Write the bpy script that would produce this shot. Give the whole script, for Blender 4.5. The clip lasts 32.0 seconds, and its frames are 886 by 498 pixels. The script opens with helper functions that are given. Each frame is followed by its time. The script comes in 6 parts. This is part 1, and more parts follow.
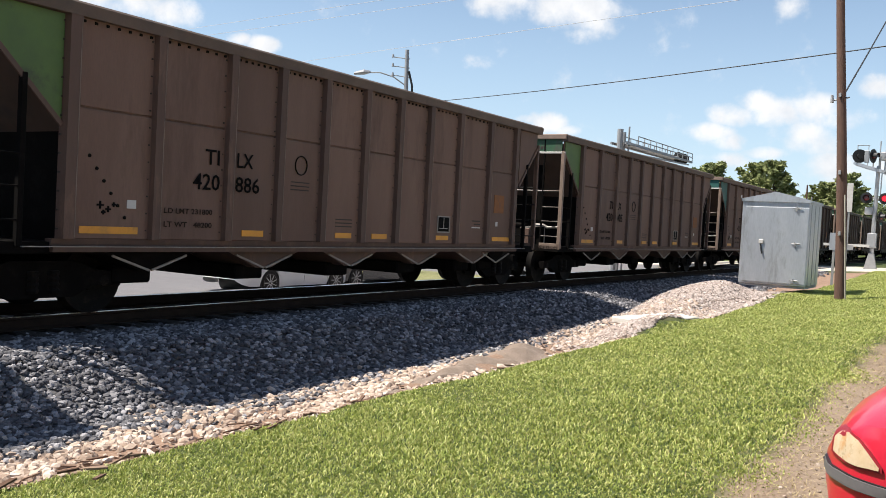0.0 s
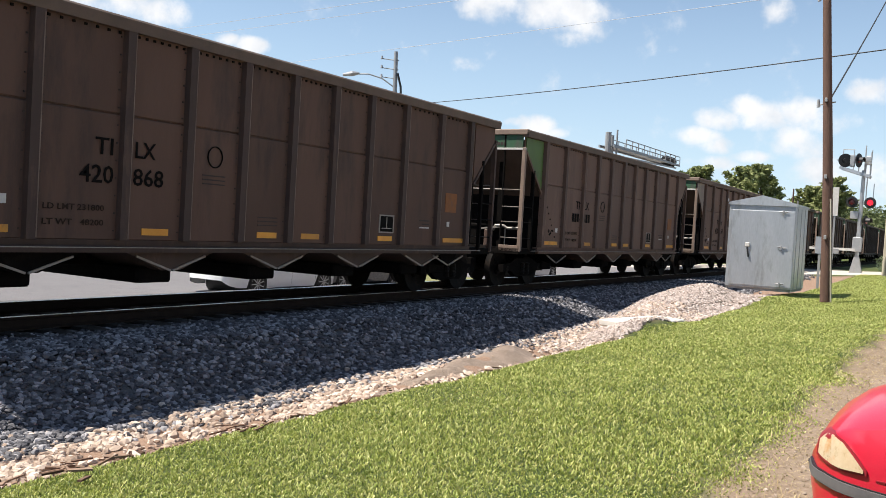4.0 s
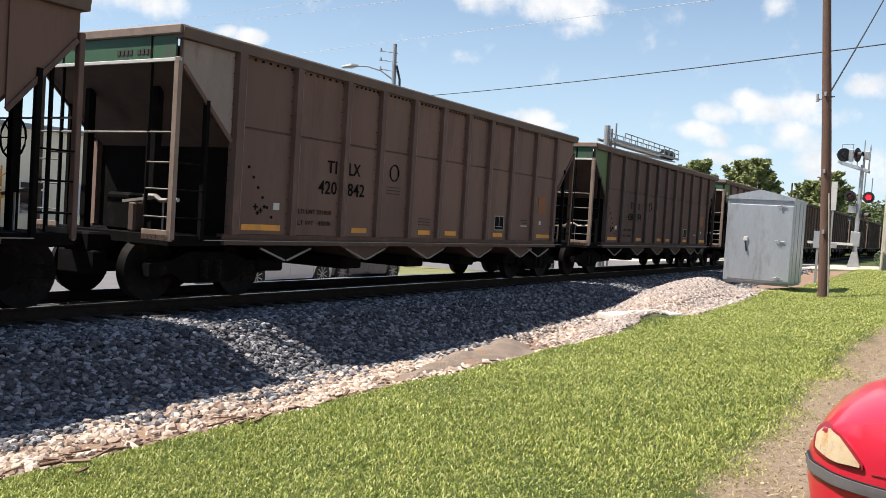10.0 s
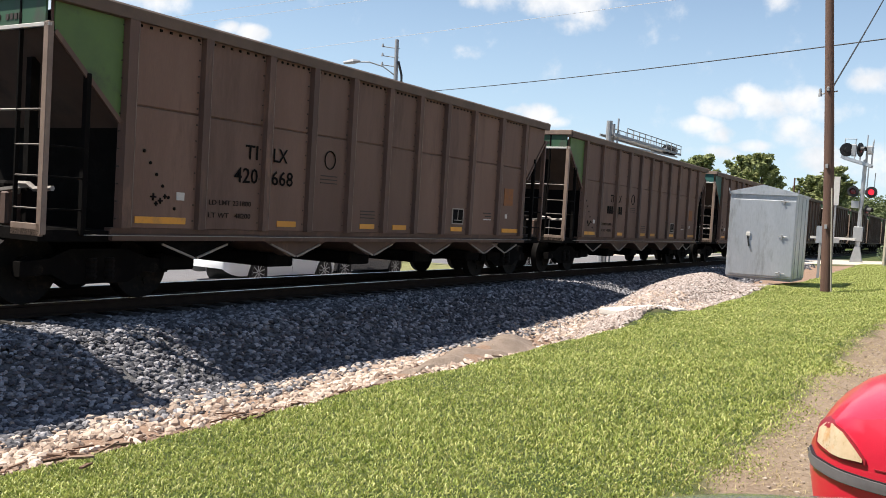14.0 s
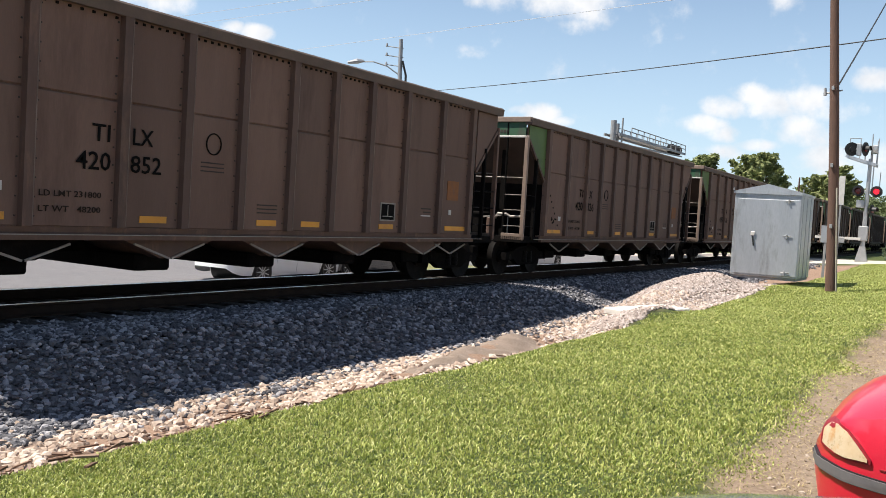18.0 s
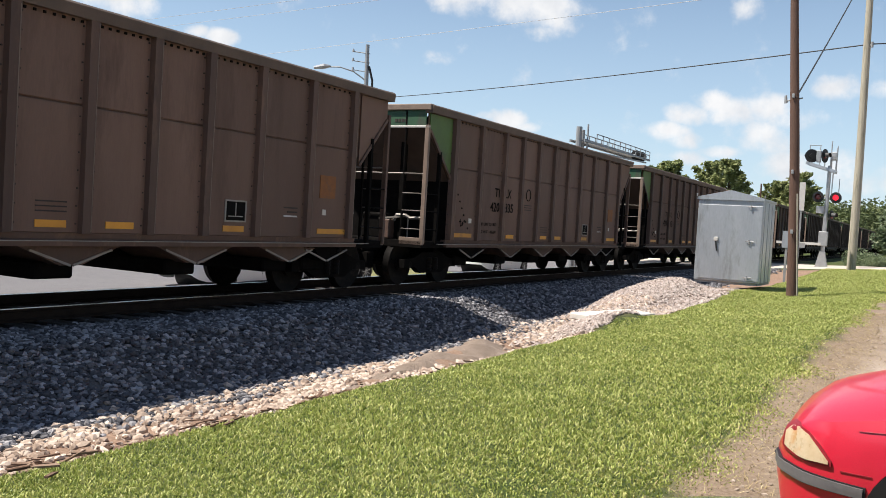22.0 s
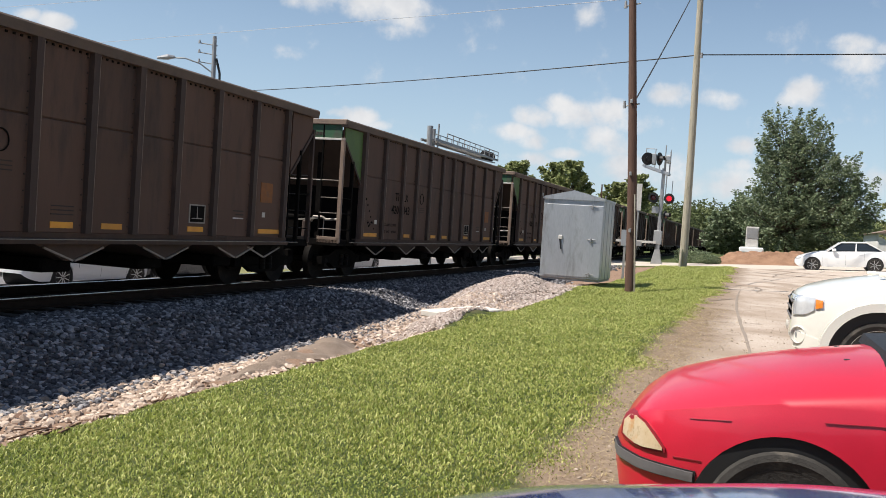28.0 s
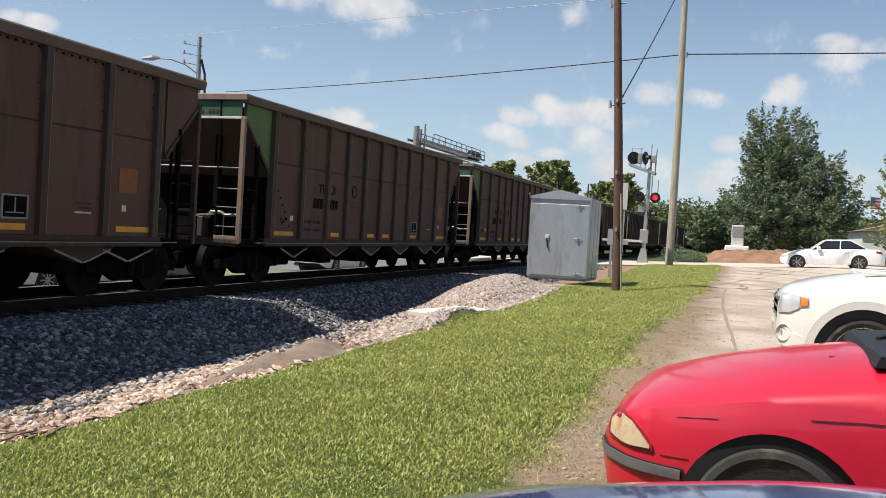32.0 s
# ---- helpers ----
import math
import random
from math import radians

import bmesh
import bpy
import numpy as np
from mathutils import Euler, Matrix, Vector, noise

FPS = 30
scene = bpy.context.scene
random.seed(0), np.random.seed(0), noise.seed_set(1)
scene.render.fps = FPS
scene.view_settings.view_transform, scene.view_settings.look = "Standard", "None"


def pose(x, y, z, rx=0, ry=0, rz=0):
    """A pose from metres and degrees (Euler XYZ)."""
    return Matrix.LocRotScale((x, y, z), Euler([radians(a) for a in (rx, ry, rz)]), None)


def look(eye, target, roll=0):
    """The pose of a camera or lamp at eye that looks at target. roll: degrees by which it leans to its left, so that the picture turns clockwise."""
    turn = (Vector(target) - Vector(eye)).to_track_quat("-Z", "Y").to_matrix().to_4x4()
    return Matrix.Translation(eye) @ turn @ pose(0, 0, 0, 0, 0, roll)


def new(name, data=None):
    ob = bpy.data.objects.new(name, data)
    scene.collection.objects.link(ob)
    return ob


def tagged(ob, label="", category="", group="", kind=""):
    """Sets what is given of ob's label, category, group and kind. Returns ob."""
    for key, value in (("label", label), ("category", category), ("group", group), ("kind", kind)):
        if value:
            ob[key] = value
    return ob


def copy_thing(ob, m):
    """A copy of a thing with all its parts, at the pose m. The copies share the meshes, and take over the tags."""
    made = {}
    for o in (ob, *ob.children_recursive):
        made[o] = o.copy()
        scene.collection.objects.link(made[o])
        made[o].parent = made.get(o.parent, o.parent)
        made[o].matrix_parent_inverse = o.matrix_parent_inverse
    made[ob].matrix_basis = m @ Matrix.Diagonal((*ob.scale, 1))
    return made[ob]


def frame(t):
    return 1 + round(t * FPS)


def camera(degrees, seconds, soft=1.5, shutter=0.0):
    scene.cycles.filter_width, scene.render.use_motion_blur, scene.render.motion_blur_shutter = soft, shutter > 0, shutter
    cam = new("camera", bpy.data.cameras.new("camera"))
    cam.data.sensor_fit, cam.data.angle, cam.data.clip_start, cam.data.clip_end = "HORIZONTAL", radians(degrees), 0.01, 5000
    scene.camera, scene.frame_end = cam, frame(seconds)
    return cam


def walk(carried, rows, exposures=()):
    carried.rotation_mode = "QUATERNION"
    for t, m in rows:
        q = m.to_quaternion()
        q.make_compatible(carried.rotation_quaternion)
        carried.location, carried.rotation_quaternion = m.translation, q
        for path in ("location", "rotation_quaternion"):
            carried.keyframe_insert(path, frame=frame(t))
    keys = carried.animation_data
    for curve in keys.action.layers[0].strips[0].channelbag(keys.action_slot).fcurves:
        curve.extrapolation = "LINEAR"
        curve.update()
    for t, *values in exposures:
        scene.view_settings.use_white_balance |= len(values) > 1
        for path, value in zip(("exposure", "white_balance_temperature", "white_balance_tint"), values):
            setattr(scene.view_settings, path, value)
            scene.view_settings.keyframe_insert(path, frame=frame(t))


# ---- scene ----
EYE = 1.6
cam = camera(53.3, 32.0, soft=0.5)
# seconds, tilt, lean, heading; the camera is held in the hand at one place
TURNS = [
    (0, 88.21, -3.05, 31.87), (0.5, 88.28, -3.08, 31.80), (1, 88.35, -3.08, 31.75), (1.5, 88.40, -3.02, 31.66),
    (2, 88.42, -3.16, 31.54), (2.5, 88.35, -3.17, 31.37), (3, 88.32, -3.14, 31.29), (3.5, 88.38, -3.17, 31.23),
    (4, 88.38, -3.32, 31.10), (4.5, 88.91, -3.51, 30.25), (6.5, 88.48, -3.44, 30.88), (7, 88.33, -3.53, 30.90),
    (7.5, 88.27, -3.52, 30.86), (8, 88.18, -3.50, 30.90), (8.5, 88.11, -3.48, 30.92), (9, 88.02, -3.49, 30.95),
    (9.5, 87.97, -3.47, 30.96), (10, 87.93, -3.54, 31.00), (10.5, 87.89, -3.50, 31.04), (11, 87.84, -3.55, 30.99),
    (11.5, 87.84, -3.53, 31.00), (12, 87.78, -3.54, 31.04), (12.5, 87.74, -3.54, 31.09), (13, 87.69, -3.55, 31.07),
    (13.5, 87.69, -3.54, 31.13), (14, 87.64, -3.44, 31.14), (14.5, 87.61, -3.44, 31.23), (16.5, 87.60, -3.40, 31.46),
    (17, 87.59, -3.42, 31.46), (17.5, 87.61, -3.42, 31.36), (18, 87.60, -3.42, 31.41), (18.5, 87.62, -3.43, 31.44),
    (19, 87.65, -3.43, 31.43), (19.5, 87.70, -3.49, 31.46), (20, 87.75, -3.52, 31.48), (20.5, 87.80, -3.45, 31.46),
    (21, 87.84, -3.44, 31.36), (21.5, 87.89, -3.40, 30.95), (22, 88.09, -3.43, 29.25), (22.5, 88.30, -3.52, 28.54),
    (23, 88.52, -3.55, 28.07), (23.5, 88.66, -3.63, 27.57), (24, 88.86, -3.72, 26.22), (24.5, 88.97, -3.67, 24.98),
    (25, 88.83, -3.71, 23.01), (25.5, 88.73, -3.72, 21.96), (27.5, 88.52, -3.77, 20.06), (28, 88.55, -3.74, 19.62),
    (28.5, 88.60, -3.64, 19.36), (29, 88.64, -3.57, 19.21), (29.5, 88.69, -3.51, 19.11), (30, 88.66, -3.50, 19.04),
    (30.5, 88.60, -3.53, 19.01), (31, 88.60, -3.43, 18.92), (31.5, 88.61, -3.42, 18.82), (32, 88.61, -3.42, 18.77),
]
EXPOSURES = [(0.0, 1.0), (10.0, 1.0), (11.0, 0.93), (12.0, 0.92), (13.0, 1.0), (14.0, 1.0), (21.0, 0.97), (23.0, 0.75), (25.0, 0.70), (32.0, 0.63)]
walk(cam, [(t, pose(0, 0, EYE, rx, ry, rz)) for t, rx, ry, rz in TURNS], EXPOSURES)

# ---- sun, sky and clouds ----
SUN_EL, SUN_AZ = 59.0, -33.0      # height; the sun stands beyond the train, turned this far from square to the track

def make_world():
    w = bpy.data.worlds.new("sky")
    scene.world = w
    w.use_nodes = True
    nt = w.node_tree
    nt.nodes.clear()
    L = nt.links.new
    N = nt.nodes.new
    sky = N("ShaderNodeTexSky")
    sky.sky_type, sky.sun_disc = "NISHITA", False
    sky.sun_elevation, sky.sun_rotation = radians(SUN_EL), radians(-90 + SUN_AZ)
    sky.air_density, sky.dust_density, sky.ozone_density = 1.0, 0.6, 2.0
    tc = N("ShaderNodeTexCoord")
    warp = N("ShaderNodeTexNoise")
    warp.inputs["Scale"].default_value, warp.inputs["Detail"].default_value = 24.0, 9.0
    warp.inputs["Roughness"].default_value = 0.6
    L(tc.outputs["Generated"], warp.inputs["Vector"])
    # cumulus clouds: heading, height above the horizon, half width, half height (degrees), thickness
    puffs = [(28.4, 14.3, 2.03, 1.08, 1.0), (25.5, 14.1, 2.56, 1.21, 1.0), (23.0, 13.4, 1.87, 1.21, 1.0), (23.3, 12.3, 1.34, 0.54, 0.8), (29.9, 13.8, 1.09, 0.6, 0.7),
             (51.9, 12.2, 2.05, 0.82, 1.0), (49.6, 11.7, 1.56, 0.78, 1.0), (53.5, 12.5, 1.77, 1.01, 1.0), (45.5, 10.6, 0.79, 0.32, 0.9), (43.9, 10.4, 0.8, 0.43, 1.0),
             (25.6, 6.7, 1.03, 0.54, 1.0), (26.7, 6.8, 0.81, 0.27, 0.8), (24.3, 6.2, 0.7, 0.27, 0.6), (30.2, 10.2, 0.92, 0.3, 0.42), (11.3, 13.9, 0.76, 0.56, 0.62),
             (12.8, 8.1, 1.08, 0.59, 0.95), (14.1, 7.5, 1.22, 0.59, 1.0), (11.9, 7.6, 1.34, 0.7, 0.95), (9.2, 7.9, 1.39, 0.64, 0.85), (15.4, 6.4, 1.14, 0.49, 0.8),
             (8.0, 7.4, 1.3, 0.7, 0.75), (13.9, 5.8, 1.49, 0.43, 0.6), (12.1, 5.2, 1.02, 0.35, 0.9), (14.2, 4.7, 1.35, 0.38, 0.7), (10.0, 6.1, 2.0, 0.8, 0.62),
             (-2.1, 9.3, 1.01, 0.8, 0.9), (-1.5, 9.0, 0.76, 0.5, 0.8), (-4.7, 12.1, 1.11, 0.54, 0.85), (-4.9, 11.3, 1.47, 0.59, 0.75), (-6.6, 11.7, 1.21, 0.53, 0.7),
             (5.7, 9.1, 1.3, 0.55, 0.8), (2.8, 8.9, 1.3, 0.5, 0.7), (1.4, 6.2, 0.72, 0.44, 0.75), (-4.4, 5.2, 0.89, 0.3, 0.75), (1.6, 4.9, 1.16, 0.31, 0.55),
             (2.6, 3.9, 2.1, 0.8, 0.85), (5.0, 4.5, 1.8, 0.8, 0.75), (10.9, 14.2, 0.48, 0.54, 0.5), (8.1, 4.4, 1.6, 0.7, 0.75), (-6.0, 4.0, 1.47, 0.73, 0.5),
             (30.6, 10.4, 0.96, 0.27, 0.42), (26.5, 13.4, 0.54, 0.27, 0.3),
             (58, 12, 3, 2, 1.0), (-14, 8, 3.5, 1.6, .9), (-27, 10, 5, 2, 1), (75, 11, 5, 2, 1), (110, 14, 7, 3, 1), (160, 12, 8, 3, 1), (-60, 13, 7, 3, 1), (-110, 10, 7, 2.5, 1), (-150, 16, 8, 3, 1)]
    total = None
    for az, el, a, b, k in puffs:
        d = Vector((-math.sin(radians(az)) * math.cos(radians(el)), math.cos(radians(az)) * math.cos(radians(el)), math.sin(radians(el))))
        right = Vector((math.cos(radians(az)), math.sin(radians(az)), 0))
        up = right.cross(d)
        dots = []
        for axis, size in ((right, a), (up, b)):
            m = N("ShaderNodeVectorMath")
            m.operation = "DOT_PRODUCT"
            m.inputs[1].default_value = axis / radians(size)
            L(tc.outputs["Generated"], m.inputs[0])
            off = N("ShaderNodeMath")
            off.operation = "SUBTRACT"
            L(m.outputs["Value"], off.inputs[0])
            off.inputs[1].default_value = axis.dot(d) / radians(size)
            sq = N("ShaderNodeMath")
            sq.operation = "MULTIPLY"
            L(off.outputs[0], sq.inputs[0]), L(off.outputs[0], sq.inputs[1])
            dots.append(sq)
        s = N("ShaderNodeMath")
        s.operation = "ADD"
        L(dots[0].outputs[0], s.inputs[0]), L(dots[1].outputs[0], s.inputs[1])
        front = N("ShaderNodeVectorMath")
        front.operation = "DOT_PRODUCT"
        front.inputs[1].default_value = d
        L(tc.outputs["Generated"], front.inputs[0])
        gate = N("ShaderNodeMath")
        gate.operation = "GREATER_THAN"
        gate.inputs[1].default_value = 0.5
        L(front.outputs["Value"], gate.inputs[0])
        e = N("ShaderNodeMapRange")
        e.inputs["From Min"].default_value, e.inputs["From Max"].default_value = 2.6, 0.0
        e.inputs["To Min"].default_value, e.inputs["To Max"].default_value = 0.0, k
        L(s.outputs[0], e.inputs["Value"])
        g = N("ShaderNodeMath")
        g.operation = "MULTIPLY"
        L(e.outputs[0], g.inputs[0]), L(gate.outputs[0], g.inputs[1])
        if total is None:
            total = g
        else:
            mx = N("ShaderNodeMath")
            mx.operation = "MAXIMUM"
            L(total.outputs[0], mx.inputs[0]), L(g.outputs[0], mx.inputs[1])
            total = mx
    add = N("ShaderNodeMath")
    add.operation = "MULTIPLY_ADD"
    L(warp.outputs["Fac"], add.inputs[0])
    add.inputs[1].default_value = 2.3
    add.inputs[2].default_value = -1.32
    dens = N("ShaderNodeMath")
    dens.operation = "ADD"
    L(total.outputs[0], dens.inputs[0]), L(add.outputs[0], dens.inputs[1])
    cover = N("ShaderNodeMapRange")
    cover.interpolation_type = "SMOOTHSTEP"
    cover.inputs["From Min"].default_value, cover.inputs["From Max"].default_value = -0.05, 0.9
    L(dens.outputs[0], cover.inputs["Value"])
    # a thin veil that whitens the sky towards the horizon
    sep = N("ShaderNodeSeparateXYZ")
    L(tc.outputs["Generated"], sep.inputs[0])
    veil = N("ShaderNodeMapRange")
    veil.inputs["From Min"].default_value, veil.inputs["From Max"].default_value = 0.30, 0.0
    veil.inputs["To Min"].default_value, veil.inputs["To Max"].default_value = 0.08, 0.62
    L(sep.outputs["Z"], veil.inputs["Value"])
    bright = N("ShaderNodeTexNoise")
    bright.inputs["Scale"].default_value, bright.inputs["Detail"].default_value = 40.0, 5.0
    L(tc.outputs["Generated"], bright.inputs["Vector"])
    shade = N("ShaderNodeMix")
    shade.data_type = "RGBA"
    shade.inputs["A"].default_value, shade.inputs["B"].default_value = (5.3, 5.6, 6.1, 1), (8.9, 8.8, 8.7, 1)
    L(bright.outputs["Fac"], shade.inputs["Factor"])
    haze = N("ShaderNodeMix")
    haze.data_type = "RGBA"
    haze.inputs["B"].default_value = (5.6, 7.3, 9.0, 1)
    L(veil.outputs[0], haze.inputs["Factor"]), L(sky.outputs[0], haze.inputs["A"])
    mix = N("ShaderNodeMix")
    mix.data_type = "RGBA"
    L(cover.outputs[0], mix.inputs["Factor"]), L(haze.outputs["Result"], mix.inputs["A"]), L(shade.outputs["Result"], mix.inputs["B"])
    bg = N("ShaderNodeBackground")
    bg.inputs["Strength"].default_value = 0.068
    out = N("ShaderNodeOutputWorld")
    L(mix.outputs["Result"], bg.inputs["Color"]), L(bg.outputs[0], out.inputs["Surface"])

make_world()
sun_data = bpy.data.lights.new("sun", "SUN")
sun_data.energy, sun_data.angle, sun_data.color = 4.8, radians(0.6), (1.0, 0.94, 0.85)
sun = new("sun", sun_data)
_az, _el = radians(SUN_AZ), radians(SUN_EL)
SUN_DIR = Vector((-math.cos(_az) * math.cos(_el), math.sin(_az) * math.cos(_el), math.sin(_el)))
sun.matrix_world = look((-60, 20, 80), Vector((-60, 20, 80)) - SUN_DIR)

# ---- materials ----
def nodes_of(name):
    m = bpy.data.materials.new(name)
    m.use_nodes = True
    return m, m.node_tree, m.node_tree.nodes["Principled BSDF"]

def ramp_noise(nt, scale, detail, lo, hi, coord="Object", stretch=(1, 1, 1), rough=0.6):
    tc, mp = nt.nodes.new("ShaderNodeTexCoord"), nt.nodes.new("ShaderNodeMapping")
    mp.inputs["Scale"].default_value = stretch
    n = nt.nodes.new("ShaderNodeTexNoise")
    n.inputs["Scale"].default_value, n.inputs["Detail"].default_value, n.inputs["Roughness"].default_value = scale, detail, rough
    r = nt.nodes.new("ShaderNodeMapRange")
    r.inputs["From Min"].default_value, r.inputs["From Max"].default_value = lo, hi
    nt.links.new(tc.outputs[coord], mp.inputs[0])
    nt.links.new(mp.outputs[0], n.inputs["Vector"])
    nt.links.new(n.outputs["Fac"], r.inputs["Value"])
    return r.outputs[0], n.outputs["Fac"]

def mix_rgb(nt, fac, a, b, blend="MIX"):
    m = nt.nodes.new("ShaderNodeMix")
    m.data_type, m.blend_type = "RGBA", blend
    for key, v in (("Factor", fac), ("A", a), ("B", b)):
        if isinstance(v, (tuple, list)):
            m.inputs[key].default_value = (*v[:3], 1)
        elif isinstance(v, (int, float)):
            m.inputs[key].default_value = v
        else:
            nt.links.new(v, m.inputs[key])
    return m.outputs["Result"]

def bump(nt, bsdf, height, strength, distance):
    b = nt.nodes.new("ShaderNodeBump")
    b.inputs["Strength"].default_value, b.inputs["Distance"].default_value = strength, distance
    nt.links.new(height, b.inputs["Height"])
    nt.links.new(b.outputs[0], bsdf.inputs["Normal"])

def surface(name, base, second, rough=0.7, metal=0.0, scale=6.0, fine=60.0, bump_by=0.2, bump_at=0.01, third=None, spots=4.0,
            stretch=(1, 1, 1), coat=0.0, vary=0.0, emit=None, spec=0.5):
    """A painted, mineral or metal surface: two colours in soft patches, a third in stains, fine grain in relief."""
    m, nt, p = nodes_of(name)
    patches, _ = ramp_noise(nt, scale, 5, 0.35, 0.68, stretch=stretch)
    grain, raw = ramp_noise(nt, fine, 4, 0.3, 0.75, stretch=stretch)
    col = mix_rgb(nt, patches, base, second)
    col = mix_rgb(nt, 0.22, col, mix_rgb(nt, grain, [c * 0.72 for c in base], [min(1, c * 1.18) for c in second]))
    if third:
        stains, _ = ramp_noise(nt, spots, 8, 0.53, 0.7, stretch=stretch, rough=0.7)
        col = mix_rgb(nt, stains, col, third)
    if vary:
        oi = nt.nodes.new("ShaderNodeObjectInfo")
        hs = nt.nodes.new("ShaderNodeHueSaturation")
        mr = nt.nodes.new("ShaderNodeMapRange")
        mr.inputs["To Min"].default_value, mr.inputs["To Max"].default_value = 1 - vary, 1 + vary
        nt.links.new(oi.outputs["Random"], mr.inputs["Value"]), nt.links.new(mr.outputs[0], hs.inputs["Value"]), nt.links.new(col, hs.inputs["Color"])
        col = hs.outputs[0]
    nt.links.new(col, p.inputs["Base Color"])
    rr = nt.nodes.new("ShaderNodeMapRange")
    rr.inputs["To Min"].default_value, rr.inputs["To Max"].default_value = max(0.02, rough - 0.12), min(1, rough + 0.12)
    nt.links.new(raw, rr.inputs["Value"]), nt.links.new(rr.outputs[0], p.inputs["Roughness"])
    p.inputs["Metallic"].default_value, p.inputs["Coat Weight"].default_value = metal, coat
    p.inputs["Specular IOR Level"].default_value = spec
    p.inputs["Coat Roughness"].default_value = 0.06
    if bump_by:
        bump(nt, p, raw, bump_by, bump_at)
    if emit:
        p.inputs["Emission Color"].default_value, p.inputs["Emission Strength"].default_value = (*emit[:3], 1), emit[3]
    return m

def islands(name, colours, rough=0.9, tone=0.25, fine=30.0, spec=0.3, sheer=0.0):
    """Loose pieces in one mesh: each island takes its own tone between the colours."""
    m, nt, p = nodes_of(name)
    geo, r = nt.nodes.new("ShaderNodeNewGeometry"), nt.nodes.new("ShaderNodeValToRGB")
    el = r.color_ramp.elements
    while len(el) < len(colours):
        el.new(0.5)
    for i, c in enumerate(colours):
        el[i].position, el[i].color = i / (len(colours) - 1), (*c, 1)
    nt.links.new(geo.outputs["Random Per Island"], r.inputs[0])
    patch, raw = ramp_noise(nt, fine, 3, 0.3, 0.7)
    col = mix_rgb(nt, tone, r.outputs[0], mix_rgb(nt, patch, [c * 0.5 for c in colours[0]], [min(1, c * 1.3) for c in colours[-1]]))
    nt.links.new(col, p.inputs["Base Color"])
    p.inputs["Roughness"].default_value, p.inputs["Specular IOR Level"].default_value = rough, spec
    if sheer:
        tr, add, out = nt.nodes.new("ShaderNodeBsdfTranslucent"), nt.nodes.new("ShaderNodeMixShader"), nt.nodes["Material Output"]
        nt.links.new(col, tr.inputs["Color"])
        add.inputs[0].default_value = sheer
        nt.links.new(p.outputs[0], add.inputs[1]), nt.links.new(tr.outputs[0], add.inputs[2]), nt.links.new(add.outputs[0], out.inputs["Surface"])
    return m

def glass(name, tint=(0.02, 0.025, 0.03)):
    m, nt, p = nodes_of(name)
    p.inputs["Base Color"].default_value, p.inputs["Roughness"].default_value = (*tint, 1), 0.04
    p.inputs["Specular IOR Level"].default_value = 0.6
    return m

CAR_BROWN = surface("hopper_brown", (.112, .061, .042), (.150, .088, .063), .74, .0, 1.1, 35, .15, .006, third=(.078, .041, .028), spots=.9, stretch=(1, 1.3, .28), vary=.16)
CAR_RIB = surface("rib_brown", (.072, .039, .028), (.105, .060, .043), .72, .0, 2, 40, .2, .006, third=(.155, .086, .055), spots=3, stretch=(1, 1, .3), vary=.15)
# darker copies of the two browns; the late cars' dimmer tone is put into them
DARK_BROWN = surface("hopper_dark_brown", (.074, .038, .025), (.098, .053, .036), .8, .0, 1.3, 35, .15, .006, third=(.038, .023, .018), spots=1.0, stretch=(1, 1.3, .28), vary=.16)
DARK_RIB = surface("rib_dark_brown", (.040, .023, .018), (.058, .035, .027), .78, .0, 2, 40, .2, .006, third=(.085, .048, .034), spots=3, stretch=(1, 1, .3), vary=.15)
CHORD = surface("chord_rust", (.120, .082, .062), (.085, .059, .046), .8, .0, 2.5, 30, .2, .006, third=(.075, .055, .045), spots=2)
# end-band green, lowered because the band's shade is put into the paint
GREEN_SHADED = surface("hopper_green", (.022, .075, .038), (.03, .095, .04), .6, 0, 2, 40, .1, .005, third=(.06, .05, .04), spots=1.6, stretch=(1, 1, .5))
GREENS = [GREEN_SHADED,
          surface("hopper_teal", (.012, .085, .072), (.02, .10, .085), .6, 0, 2, 40, .1, .005, third=(.05, .045, .04), spots=1.6),
          surface("hopper_lime", (.075, .135, .026), (.055, .10, .024), .6, 0, 2, 40, .1, .005, third=(.035, .04, .022), spots=1.3)]
CAR_GREYED = surface("hopper_greyed", (.19, .155, .13), (.26, .22, .19), .8, 0, 1.6, 35, .15, .006, third=(.10, .065, .048), spots=1.5, stretch=(1, 1.3, .4))
# near-black: the shade below and between the cars is put into this colour
UNDER_SHADE = surface("under_black", (.004, .0036, .0033), (.007, .006, .0056), .88, 0, 4, 40, .3, .01, third=(.012, .010, .009), spots=3, spec=.05)
# wheel steel, darkened for the same shade under the cars
STEEL_SHADED = surface("wheel_steel", (.007, .006, .0055), (.011, .0095, .0085), .7, .3, 6, 60, .2, .004, third=(.03, .02, .014), spots=5, spec=.1)
STEEL_EDGE = surface("bare_edge", (.30, .27, .245), (.22, .195, .17), .6, .2, 8, 60, .1, .003)
POST_EDGE = surface("worn_post_edge", (.20, .15, .12), (.11, .07, .05), .7, .0, 3, 60, .1, .003, third=(.08, .05, .037), spots=2.5, stretch=(1, 1, .5))
RUNG = surface("rung_steel", (.13, .11, .095), (.09, .075, .062), .65, .2, 8, 60, .1, .003)
# hopper brown, darkened for the shade under the overhanging ends
SLOPE_SHADED = surface("slope_brown", (.045, .028, .021), (.068, .042, .032), .85, 0, 2, 40, .2, .006, third=(.03, .022, .018), spots=1.5)
